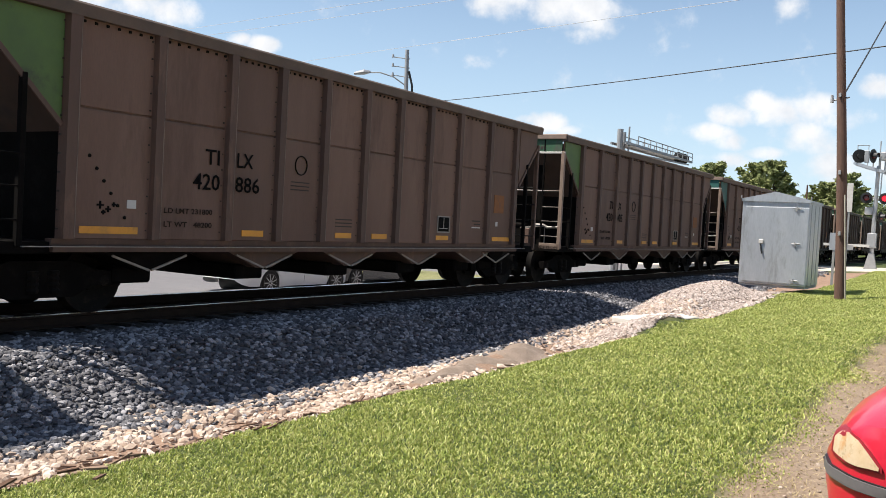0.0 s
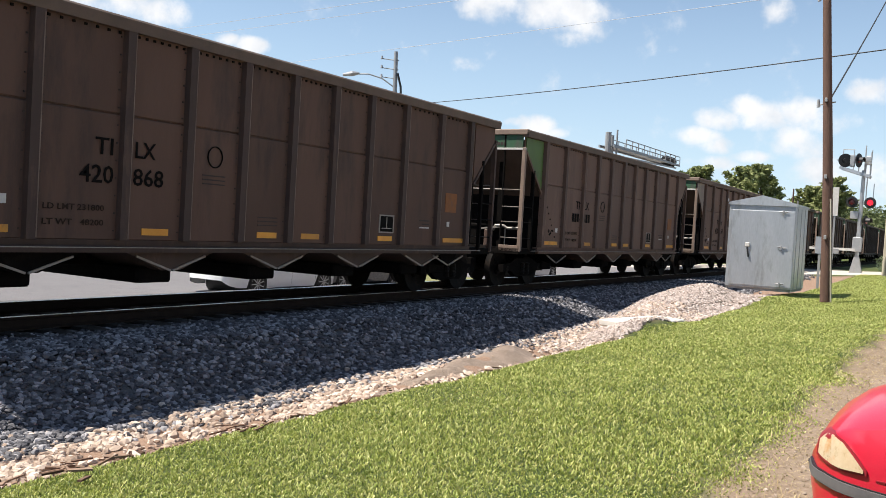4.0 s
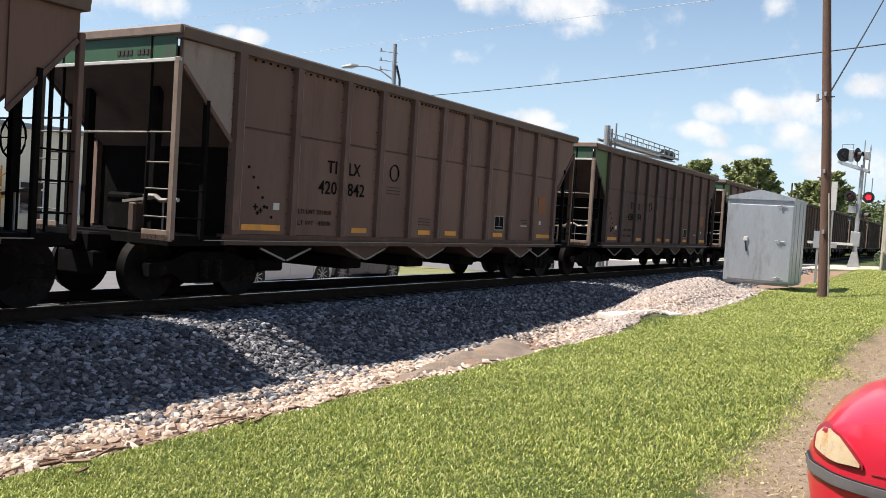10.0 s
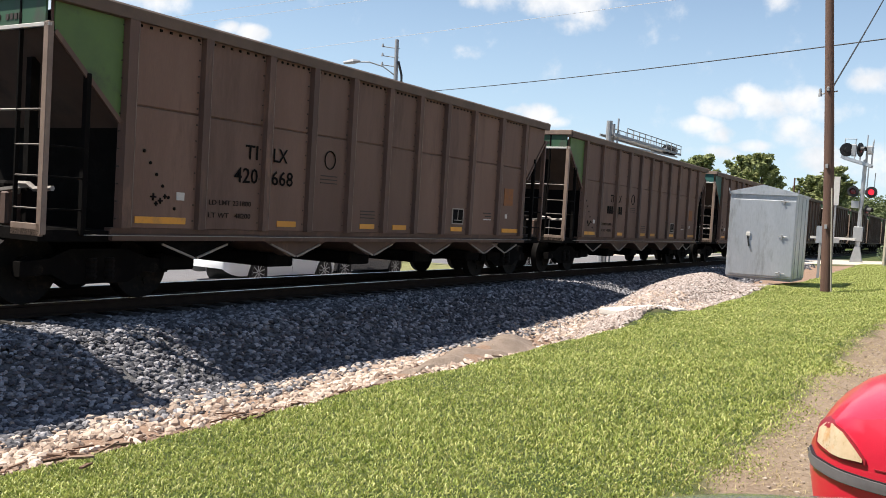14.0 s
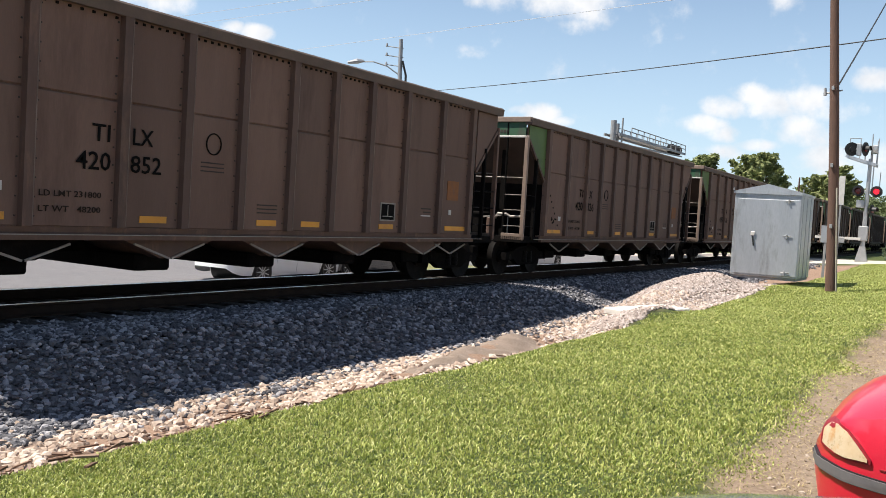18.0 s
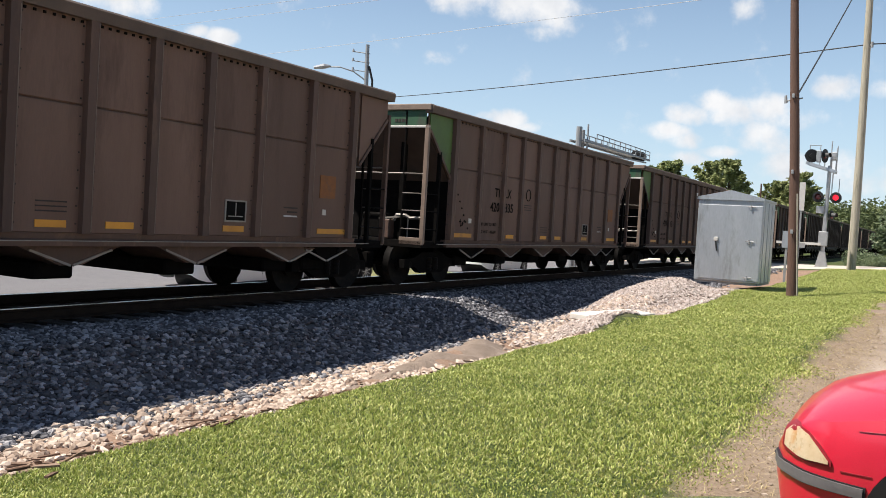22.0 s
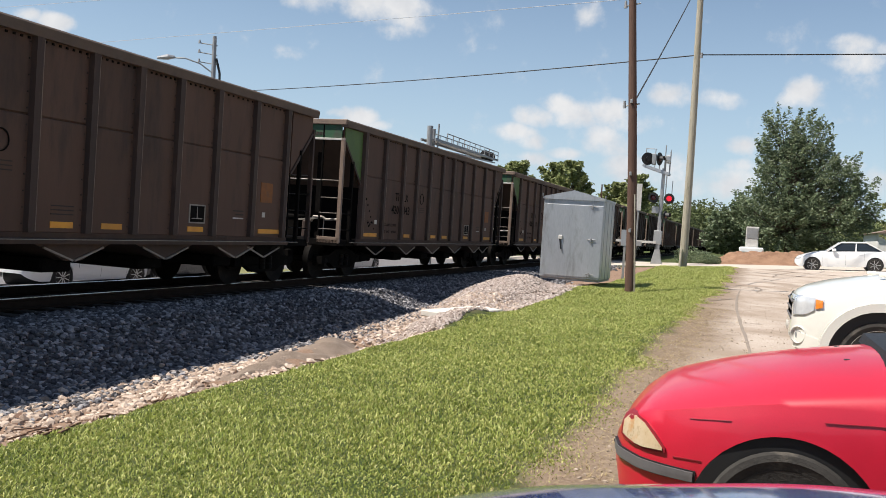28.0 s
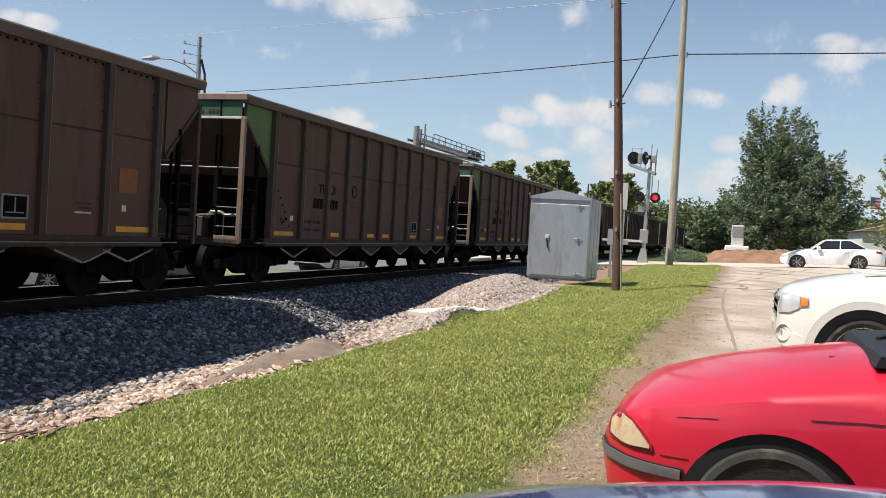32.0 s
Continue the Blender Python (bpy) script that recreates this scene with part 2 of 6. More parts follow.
TAN = surface("ladder_tan", (.23, .165, .125), (.16, .11, .085), .7, 0, 5, 50, .2, .004, third=(.12, .085, .07), spots=3)
YELLOW = surface("reflector_yellow", (.62, .27, .012), (.52, .21, .012), .45, 0, 5, 60, .05, .002, third=(.30, .15, .03), spots=2.4, vary=.2)
INK = surface("stencil_black", (.004, .004, .004), (.009, .008, .007), .8, 0, 6, 60, .05, .002, spec=.06)
INK_WORN = surface("stencil_worn", (.018, .013, .010), (.034, .023, .017), .8, 0, 6, 60, .05, .002, spec=.1)
INK_FADED = surface("stencil_faded", (.026, .019, .015), (.045, .032, .025), .8, 0, 6, 60, .05, .002)
WHITE_PAINT = surface("white_stencil", (.55, .53, .50), (.45, .43, .40), .7, 0, 6, 60, .05, .002)
ORANGE = surface("orange_patch", (.24, .085, .018), (.17, .07, .025), .8, 0, 9, 60, .05, .002, third=(.1, .07, .055), spots=5)
COAL = surface("coal", (.012, .012, .013), (.03, .03, .031), .6, 0, 9, 40, 1.0, .04)
# rail rust, taken almost to black for the shade beneath the train
RAIL_SHADED = surface("rail_rust", (.020, .013, .010), (.03, .02, .014), .9, .0, 6, 50, .2, .004, spec=.1)
RAIL_TOP = surface("rail_head", (.55, .54, .52), (.45, .44, .42), .28, .9, 6, 60, .05, .002)
# tie wood, also darkened to hold the shade beneath the train
TIE_SHADED = surface("tie_wood", (.016, .013, .011), (.026, .021, .018), .9, 0, 3, 40, .4, .01, stretch=(.4, 6, 6), vary=.25)
GALV = surface("galvanized", (.40, .42, .45), (.48, .50, .525), .40, .55, 2.6, 26, .06, .003, third=(.30, .31, .315), spots=3.5, stretch=(1, 1, .25))
GALV_DARK = surface("galvanized_dull", (.26, .26, .26), (.34, .34, .34), .55, .4, 4, 40, .1, .003)
ALU = surface("aluminium", (.36, .365, .37), (.45, .45, .45), .42, .6, 5, 50, .05, .002)
BLACK = surface("black_paint", (.006, .006, .0065), (.011, .011, .0115), .55, 0, 5, 60, .1, .002)
RUBBER = surface("tyre_rubber", (.030, .028, .026), (.050, .046, .042), .9, 0, 8, 70, .6, .008, third=(.11, .097, .082), spots=6, spec=.2)
POLE_DARK = surface("pole_creosote", (.085, .045, .032), (.14, .078, .054), .9, 0, 3, 50, .7, .012, third=(.05, .03, .024), spots=3, stretch=(5, 5, .35))
POLE_PALE = surface("pole_weathered", (.40, .36, .28), (.30, .27, .21), .9, 0, 3, 50, .7, .012, third=(.20, .19, .13), spots=3, stretch=(5, 5, .35))
WIRE = surface("wire_black", (.012, .012, .012), (.02, .02, .02), .7, 0, 3, 30, 0)
WIRE_PALE = surface("wire_alu", (.62, .64, .66), (.7, .7, .7), .4, .6, 3, 30, 0)
RED_PAINT = surface("red_paint", (.47, .008, .028), (.52, .011, .034), .42, 0, 1.2, 200, .01, .001, coat=.55, third=(.43, .008, .026), spots=.9)
RED_PAINT.node_tree.nodes["Principled BSDF"].inputs["Coat Roughness"].default_value = .09   # slightly dulled lacquer
RED_DARK = surface("red_paint_gap", (.17, .005, .011), (.22, .006, .014), .5, 0, 3, 60, .01, .001)
WHITE_BODY = surface("white_paint", (.86, .86, .85), (.82, .82, .81), .35, 0, 1.2, 200, .01, .001, coat=.9)
CREAM_BODY = surface("ivory_paint", (.74, .72, .66), (.70, .68, .62), .35, 0, 1.2, 200, .01, .001, coat=.9)
BLUE_PAINT = surface("navy_paint", (.02, .045, .17), (.025, .05, .19), .2, .1, 1.2, 200, .01, .001, coat=1.0)
BLACK_BODY = surface("black_car_paint", (.012, .012, .014), (.018, .018, .02), .25, 0, 1, 100, .01, .001, coat=1)
PLASTIC = surface("grey_trim", (.085, .08, .082), (.12, .112, .112), .6, 0, 6, 60, .1, .002)
CLADDING = surface("silver_cladding", (.52, .50, .46), (.46, .44, .41), .5, .1, 4, 60, .05, .002)
RIM = surface("alloy_rim", (.50, .50, .51), (.60, .60, .60), .3, .8, 5, 60, .03, .002)
LAMP_OLD = surface("yellowed_lamp", (.46, .34, .20), (.56, .47, .34), .3, 0, 7, 40, .1, .003, third=(.45, .22, .06), spots=7, coat=.6)
LAMP_CLEAR = surface("clear_lamp", (.72, .73, .74), (.55, .56, .58), .15, .3, 9, 40, .1, .003, coat=1)
AMBER = surface("amber_lamp", (.75, .24, .02), (.65, .18, .02), .25, 0, 9, 60, .1, .003, coat=1)
TAIL_RED = surface("tail_red", (.30, .01, .01), (.2, .01, .01), .25, 0, 9, 60, .05, .002, coat=1)
GLASS = glass("car_glass")
SIGNAL_DARK = surface("signal_red_lens", (.16, .012, .016), (.11, .01, .012), .3, 0, 9, 60, .05, .002, coat=.6)
SIGNAL_LIT = surface("signal_red_lit", (.5, .01, .02), (.45, .01, .02), .3, 0, 9, 60, .05, .002, emit=(1, .03, .06, .6))
CONCRETE = surface("concrete", (.62, .58, .52), (.54, .50, .45), .9, 0, 4, 50, .4, .006, third=(.33, .29, .24), spots=4)
CREAM_WALL = surface("cream_siding", (.84, .74, .54), (.78, .68, .50), .8, 0, 1.5, 40, .1, .004)
PALE_WALL = surface("pale_wall", (.66, .65, .62), (.60, .58, .55), .85, 0, 1.5, 40, .1, .004)
ROOF = surface("brown_roof", (.17, .12, .10), (.23, .16, .13), .9, 0, 3, 40, .3, .008)
BARK = surface("bark", (.075, .055, .04), (.12, .09, .066), .95, 0, 6, 40, .8, .02, stretch=(4, 4, .6))
# grey ballast tones, lowered so that the train's shade is in the colour
STONE_SHADED = islands("ballast_stone", [(.028, .028, .034), (.072, .072, .081), (.44, .42, .43), (.042, .042, .047), (.145, .14, .148)], .95, .3, 22, spec=.12)
STONE_PINK = islands("pink_stone", [(.17, .115, .082), (.37, .28, .22), (.68, .57, .48), (.24, .17, .125), (.50, .395, .32)], .92, .25, 22)
STONE_PALE = islands("pale_stone", [(.22, .168, .14), (.36, .295, .26), (.54, .47, .43), (.28, .225, .195)], .92, .25, 22)
GRASS = islands("grass_blade", [(.115, .155, .024), (.33, .385, .083), (.68, .64, .26), (.21, .28, .048), (.48, .50, .14)], .5, .12, 3, .4, sheer=.30)
STONE_DIRT = islands("dirt_grit", [(.26, .20, .155), (.34, .27, .21), (.44, .37, .30)], .95, .3, 22, spec=.15)
STRAW = islands("dry_stalk", [(.40, .31, .16), (.28, .21, .11), (.48, .39, .22)], .9, .2, 8)
LEAF_A = islands("maple_leaf", [(.07, .10, .05), (.14, .185, .095), (.25, .295, .175)], .5, .2, 1.5, .45, sheer=.28)
LEAF_B = islands("far_leaf", [(.12, .15, .055), (.21, .24, .09), (.33, .34, .16)], .7, .2, 1.0, .2, sheer=.2)
LEAF_C = islands("woods_leaf", [(.055, .075, .028), (.10, .125, .05), (.155, .175, .08)], .7, .2, 1.0, .2, sheer=.15)
CLOTH = surface("weathered_cloth", (.175, .13, .098), (.25, .19, .148), .95, 0, 3.5, 40, 1.0, .03, third=(.29, .225, .18), spots=4.5)
CHIP = islands("bark_chip", [(.075, .042, .028), (.16, .10, .07), (.30, .21, .155), (.11, .065, .045)], .9, .25, 22, spec=.15)
BARK_CHIP = surface("wood_debris", (.10, .055, .035), (.16, .09, .06), .9, 0, 6, 40, .5, .01)
# ---- mesh helpers ----
def part(name, bm, material, parent=None, label="", at=None, smooth=None):
    me = bpy.data.meshes.new(name)
    if not isinstance(bm, bmesh.types.BMesh):
        me.from_pydata(*bm)
    else:
        bmesh.ops.recalc_face_normals(bm, faces=bm.faces)
        bm.to_mesh(me)
        bm.free()
    for m in (material if isinstance(material, (list, tuple)) else [material]):
        me.materials.append(m)
    if smooth is not None:
        me.shade_smooth()
        if smooth:
            me.set_sharp_from_angle(angle=radians(smooth))
    ob = new(name, me)
    if parent:
        ob.parent = parent
    if at is not None:
        ob.matrix_basis = at
    if label:
        ob["label"] = label
    return ob

def piece(name, mesh, parent, m):
    ob = new(name, mesh)
    ob.parent = parent
    ob.matrix_basis = m
    return ob

def box(bm, x0, x1, y0, y1, z0, z1, bevel=0.0, m=None):
    v = [bm.verts.new((x, y, z)) for x in (x0, x1) for y in (y0, y1) for z in (z0, z1)]
    fs = [bm.faces.new([v[i] for i in q]) for q in ((0, 1, 3, 2), (4, 6, 7, 5), (0, 4, 5, 1), (2, 3, 7, 6), (0, 2, 6, 4), (1, 5, 7, 3))]
    if bevel:
        es = {e for q in fs for e in q.edges}
        r = bmesh.ops.bevel(bm, geom=list(es), offset=bevel, segments=1, affect="EDGES", profile=.5)
        v = list({w for q in r["faces"] for w in q.verts} | {w for w in v if w.is_valid})
    if m is not None:
        bmesh.ops.transform(bm, matrix=m, verts=v)
    return bm

def bar(bm, p, q, r, r2=None, n=8, cap=True):
    """A round bar from p to q."""
    p, q = Vector(p), Vector(q)
    z = (q - p).normalized()
    a = z.orthogonal().normalized()
    b = z.cross(a)
    r2 = r if r2 is None else r2
    rings = [[bm.verts.new(c + (a * math.cos(2 * math.pi * i / n) + b * math.sin(2 * math.pi * i / n)) * s) for i in range(n)] for c, s in ((p, r), (q, r2))]
    for i in range(n):
        bm.faces.new((rings[0][i], rings[0][(i + 1) % n], rings[1][(i + 1) % n], rings[1][i]))
    if cap:
        bm.faces.new(rings[0][::-1]), bm.faces.new(rings[1])
    return bm

def strut(bm, p, q, w, h=None):
    """A flat-sided bar from p to q."""
    p, q = Vector(p), Vector(q)
    h = w if h is None else h
    z = (q - p).normalized()
    a = (Vector((0, 0, 1)).cross(z) if abs(z.z) < .9 else Vector((1, 0, 0)).cross(z)).normalized()
    b = z.cross(a)
    r = [[bm.verts.new(c + a * i * w / 2 + b * j * h / 2) for i, j in ((-1, -1), (1, -1), (1, 1), (-1, 1))] for c in (p, q)]
    for i in range(4):
        bm.faces.new((r[0][i], r[0][(i + 1) % 4], r[1][(i + 1) % 4], r[1][i]))
    bm.faces.new(r[0][::-1]), bm.faces.new(r[1])
    return bm

def prism(bm, outline, axis, a, b):
    """A flat outline drawn out from a to b along an axis. The outline's pairs are the two other axes in order."""
    def at(u, v, w):
        return {"x": (w, u, v), "y": (u, w, v), "z": (u, v, w)}[axis]
    lo, hi = [bm.verts.new(at(*c, a)) for c in outline], [bm.verts.new(at(*c, b)) for c in outline]
    n = len(outline)
    for i in range(n):
        bm.faces.new((lo[i], lo[(i + 1) % n], hi[(i + 1) % n], hi[i]))
    bm.faces.new(lo[::-1]), bm.faces.new(hi)
    return bm

def tube(bm, pts, r, n=6):
    """A tube along points."""
    rings = []
    pts = [Vector(p) for p in pts]
    for i, p in enumerate(pts):
        d = (pts[min(i + 1, len(pts) - 1)] - pts[max(i - 1, 0)]).normalized()
        a = (Vector((0, 0, 1)).cross(d) if abs(d.z) < .95 else Vector((1, 0, 0)).cross(d)).normalized()
        b = d.cross(a)
        rr = r[i] if isinstance(r, (list, tuple)) else r
        rings.append([bm.verts.new(p + (a * math.cos(2 * math.pi * k / n) + b * math.sin(2 * math.pi * k / n)) * rr) for k in range(n)])
    for u, w in zip(rings, rings[1:]):
        for k in range(n):
            bm.faces.new((u[k], u[(k + 1) % n], w[(k + 1) % n], w[k]))
    bm.faces.new(rings[0][::-1]), bm.faces.new(rings[-1])
    return bm

def lathe(bm, profile, n=24, m=None):
    """Turns (radius, height) pairs round z."""
    rings = [[bm.verts.new((r * math.cos(2 * math.pi * k / n), r * math.sin(2 * math.pi * k / n), z)) for k in range(n)] for r, z in profile]
    for u, w in zip(rings, rings[1:]):
        for k in range(n):
            bm.faces.new((u[k], u[(k + 1) % n], w[(k + 1) % n], w[k]))
    bm.faces.new(rings[0][::-1]), bm.faces.new(rings[-1])
    if m is not None:
        bmesh.ops.transform(bm, matrix=m, verts=[v for g in rings for v in g])
    return bm

def B():
    return bmesh.new()

def thing(name, label, category, m=None, group="", kind=""):
    ob = new(name)
    ob.empty_display_size = 0.2
    if m is not None:
        ob.matrix_basis = m
    return tagged(ob, label, category, group, kind)

def smoothstep(a, b, x):
    t = np.clip((x - a) / (b - a), 0, 1)
    return t * t * (3 - 2 * t)

def lettering(text, size, name, material, parent, m, width=None):
    """Flat letters with the built-in font, as a mesh; its middle left stands at m's origin, reading along m's x."""
    cu = bpy.data.curves.new(name, "FONT")
    cu.body, cu.size, cu.extrude, cu.resolution_u = text, size / 0.72, 0.0015, 2
    cu.offset = size * .012
    tmp = bpy.data.objects.new(name, cu)
    me = bpy.data.meshes.new_from_object(tmp)
    bpy.data.objects.remove(tmp)
    bpy.data.curves.remove(cu)
    co = np.empty(len(me.vertices) * 3)
    me.vertices.foreach_get("co", co)
    co = co.reshape(-1, 3)
    if width:
        co[:, 0] *= width / (co[:, 0].max() - co[:, 0].min())
    co[:, 0] -= co[:, 0].min()
    me.vertices.foreach_set("co", co.ravel())
    me.materials.clear()
    me.materials.append(material)
    ob = new(name, me)
    ob.parent, ob.matrix_basis = parent, m
    return ob

# ---- the lie of the land ----
TRACK_X, RAIL_Z = -11.0, 0.13

def bumpy(x, y, f, seed):
    """Smooth unevenness between -1 and 1."""
    return (np.sin(x * f * 1.3 + seed) * np.cos(y * f * 1.1 - seed * 2) + np.sin(x * f * .53 - y * f * .77 + seed * 3) + np.sin(x * f * 2.1 + y * f * 1.7 + seed * 5) * .5) / 2.5

def mound(x, y, cx, cy, rx, ry):
    return np.exp(-(((x - cx) / rx) ** 2 + ((y - cy) / ry) ** 2))

def heap(x, y, cx, cy, rx, ry):
    """A flat-topped heap with steep flanks."""
    return np.exp(-(((x - cx) / rx) ** 2 + ((y - cy) / ry) ** 2) ** 2)

def land(x, y):
    """The ground's height: parking strip, lawn, ditch, track bed, and the lower street beyond."""
    x, y = np.asarray(x, float), np.asarray(y, float)
    drive = np.interp(y, [-20, 0, 3.85, 9, 14, 30, 47, 60, 200], [.06, .09, .14, .27, .32, .42, .60, .66, .7])
    lawn = np.interp(y, [-20, 26, 47, 60, 200], [0, .02, .35, .4, .4])
    deep = np.interp(y, [0, 8, 12, 22, 40, 46], [.57, .58, .56, .34, .25, .1])
    fall = np.interp(x, [-8.9, -8.6, -7.5, -6.6, -5.3, -4.8, -4.45], [0, .06, 1, 1, .72, .28, 0])
    bed = np.interp(x, [-40, -20, -15.2, -13.6, -8.9, -7.5, -6.8, -5.2, -4.4], [-.70, -.70, -.62, -.09, -.08, -.02, 0, 0, 0]) - deep * fall
    edge = np.interp(x, [-4.4, -1.2], [0, 1])
    near = lawn * (1 - edge) + drive * edge
    z = np.where(x < -4.4, bed + lawn * np.interp(x, [-9, -4.4], [0, 1]), near)
    # the crossing: the street climbs to the rails
    cross = smoothstep(43, 48, y) * (1 - smoothstep(60, 66, y))
    z = z * (1 - cross) + cross * np.interp(x, [-30, -16, -13, -9, -6, 6, 30], [-.5, -.1, .11, .11, .22, .80, 1.0])
    z = z + .36 * mound(x, y, -5.9, 24.8, 1.6, 3.4) + .40 * heap(x, y, -6.1, 21.6, 1.0, 3.3)
    z = z + .30 * heap(x, y, -5.15, 15.0, .62, 1.65) - .24 * mound(x, y, -5.7, 13.45, .40, .30) + np.interp(y, [8.0, 9.5, 11.2, 12.5, 13.3], [0, .07, .15, .19, 0]) * np.exp(-((x + np.interp(y, [8, 11, 13], [5.9, 6.15, 6.25])) / .36) ** 2)
    rough = .018 * bumpy(x, y, 1.9, 1.0) + .010 * bumpy(x, y, 5.3, 2.0)
    flat = (np.abs(x - TRACK_X) < 2.2) | (cross > .6)
    return z + np.where(flat, 0, rough)

def ground_z(x, y):
    return float(land(x, y))

def ground_material():
    m, nt, p = nodes_of("ground_cover")
    L, N = nt.links.new, nt.nodes.new
    tc, sep = N("ShaderNodeTexCoord"), N("ShaderNodeSeparateXYZ")
    wob = N("ShaderNodeTexNoise")
    wob.inputs["Scale"].default_value, wob.inputs["Detail"].default_value = 1.1, 6
    L(tc.outputs["Object"], wob.inputs["Vector"]), L(tc.outputs["Object"], sep.inputs[0])
    def zone(axis, lo, hi, soft, wobble):
        """1 between lo and hi, with a ragged edge."""
        a = N("ShaderNodeMath")
        a.operation = "MULTIPLY_ADD"
        L(wob.outputs["Fac"], a.inputs[0])
        a.inputs[1].default_value = wobble
        L(sep.outputs[axis], a.inputs[2])
        r = []
        for v, s in ((lo, 1), (hi, -1)):
            q = N("ShaderNodeMapRange")
            q.interpolation_type = "SMOOTHSTEP"
            q.inputs["From Min"].default_value, q.inputs["From Max"].default_value = v + wobble / 2 - s * soft, v + wobble / 2 + s * soft
            L(a.outputs[0], q.inputs["Value"])
            r.append(q)
        t = N("ShaderNodeMath")
        t.operation = "MULTIPLY"
        L(r[0].outputs[0], t.inputs[0]), L(r[1].outputs[0], t.inputs[1])
        return t.outputs[0]
    def both(a, b):
        t = N("ShaderNodeMath")
        t.operation = "MULTIPLY"
        L(a, t.inputs[0]), L(b, t.inputs[1])
        return t.outputs[0]
    soilp, _ = ramp_noise(nt, 2.2, 7, .38, .66)
    finep, raw = ramp_noise(nt, 38, 5, .3, .72)
    grass = mix_rgb(nt, soilp, (.035, .052, .012), (.075, .085, .028))
    dirt = mix_rgb(nt, finep, mix_rgb(nt, soilp, (.12, .082, .053), (.19, .138, .097)), (.27, .205, .15))
    tan = mix_rgb(nt, finep, mix_rgb(nt, soilp, (.315, .25, .20), (.41, .345, .29)), (.50, .43, .37))
    broad, _ = ramp_noise(nt, .55, 6, .46, .62)
    tan = mix_rgb(nt, broad, tan, (.285, .222, .172))
    # track bed grey, darkened for the shade the train throws on it
    bed_shaded = mix_rgb(nt, finep, mix_rgb(nt, soilp, (.06, .057, .057), (.09, .085, .085)), (.13, .125, .125))
    rustp = mix_rgb(nt, finep, mix_rgb(nt, soilp, (.13, .072, .047), (.20, .125, .085)), (.30, .21, .155))
    tar = mix_rgb(nt, finep, mix_rgb(nt, soilp, (.105, .10, .105), (.135, .128, .132)), (.17, .163, .165))
    verge = mix_rgb(nt, finep, mix_rgb(nt, soilp, (.085, .105, .03), (.15, .155, .06)), (.24, .22, .11))
    pale = mix_rgb(nt, finep, mix_rgb(nt, soilp, (.40, .345, .285), (.46, .40, .34)), (.52, .46, .40))
    col = mix_rgb(nt, zone("X", -1.15, 300, .14, .6), grass, dirt)
    col = mix_rgb(nt, both(zone("X", -.45, 7.5, .4, 1.2), zone("Y", 7.0, 60, 2.5, 2.0)), col, tan)
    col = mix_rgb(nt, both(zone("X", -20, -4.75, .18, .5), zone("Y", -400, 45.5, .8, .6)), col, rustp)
    col = mix_rgb(nt, zone("X", -14.8, -6.8, .25, .5), col, bed_shaded)
    col = mix_rgb(nt, both(zone("X", -60, -15.0, .3, .4), zone("Y", -300, 300, 1, 1)), col, tar)
    col = mix_rgb(nt, both(zone("X", -26, -16.0, .3, .6), zone("Y", 27.6, 34.0, .5, 1)), col, verge)
    col = mix_rgb(nt, both(zone("X", -60, 300, .3, .2), zone("Y", 47.0, 57.5, .35, .5)), col, pale)
    col = mix_rgb(nt, zone("Y", 60, 4000, 1.5, 2), col, grass)
    L(col, p.inputs["Base Color"])
    p.inputs["Roughness"].default_value = .95
    p.inputs["Specular IOR Level"].default_value = .2
    bump(nt, p, raw, .6, .025)
    return m

GROUND = ground_material()

def build_ground():
    def axis(lo, hi, steps):
        return np.unique(np.round(np.concatenate([np.arange(a, b, s) for a, b, s in steps] + [[lo, hi]]), 4))
    xs = axis(-1800, 1800, [(-1800, -200, 200), (-200, -40, 20), (-40, -16, 2), (-16, -8.4, .6), (-8.4, 3, .11), (3, 14, .5), (14, 60, 5), (60, 300, 40), (300, 1800, 300)])
    ys = axis(-1500, 2500, [(-1500, -100, 200), (-100, -10, 10), (-10, 0, 1), (0, 30, .14), (30, 70, .6), (70, 200, 10), (200, 2500, 300)])
    X, Y = np.meshgrid(xs, ys, indexing="ij")
    Z = land(X, Y)
    n = len(ys)
    idx = np.arange(X.size).reshape(X.shape)
    f = np.stack([idx[:-1, :-1], idx[1:, :-1], idx[1:, 1:], idx[:-1, 1:]], -1).reshape(-1, 4)
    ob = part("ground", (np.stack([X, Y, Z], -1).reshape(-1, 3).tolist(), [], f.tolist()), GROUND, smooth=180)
    return tagged(ob, "sunlit lawn, dirt strip, track bed and streets", "ground", kind="structure")

build_ground()

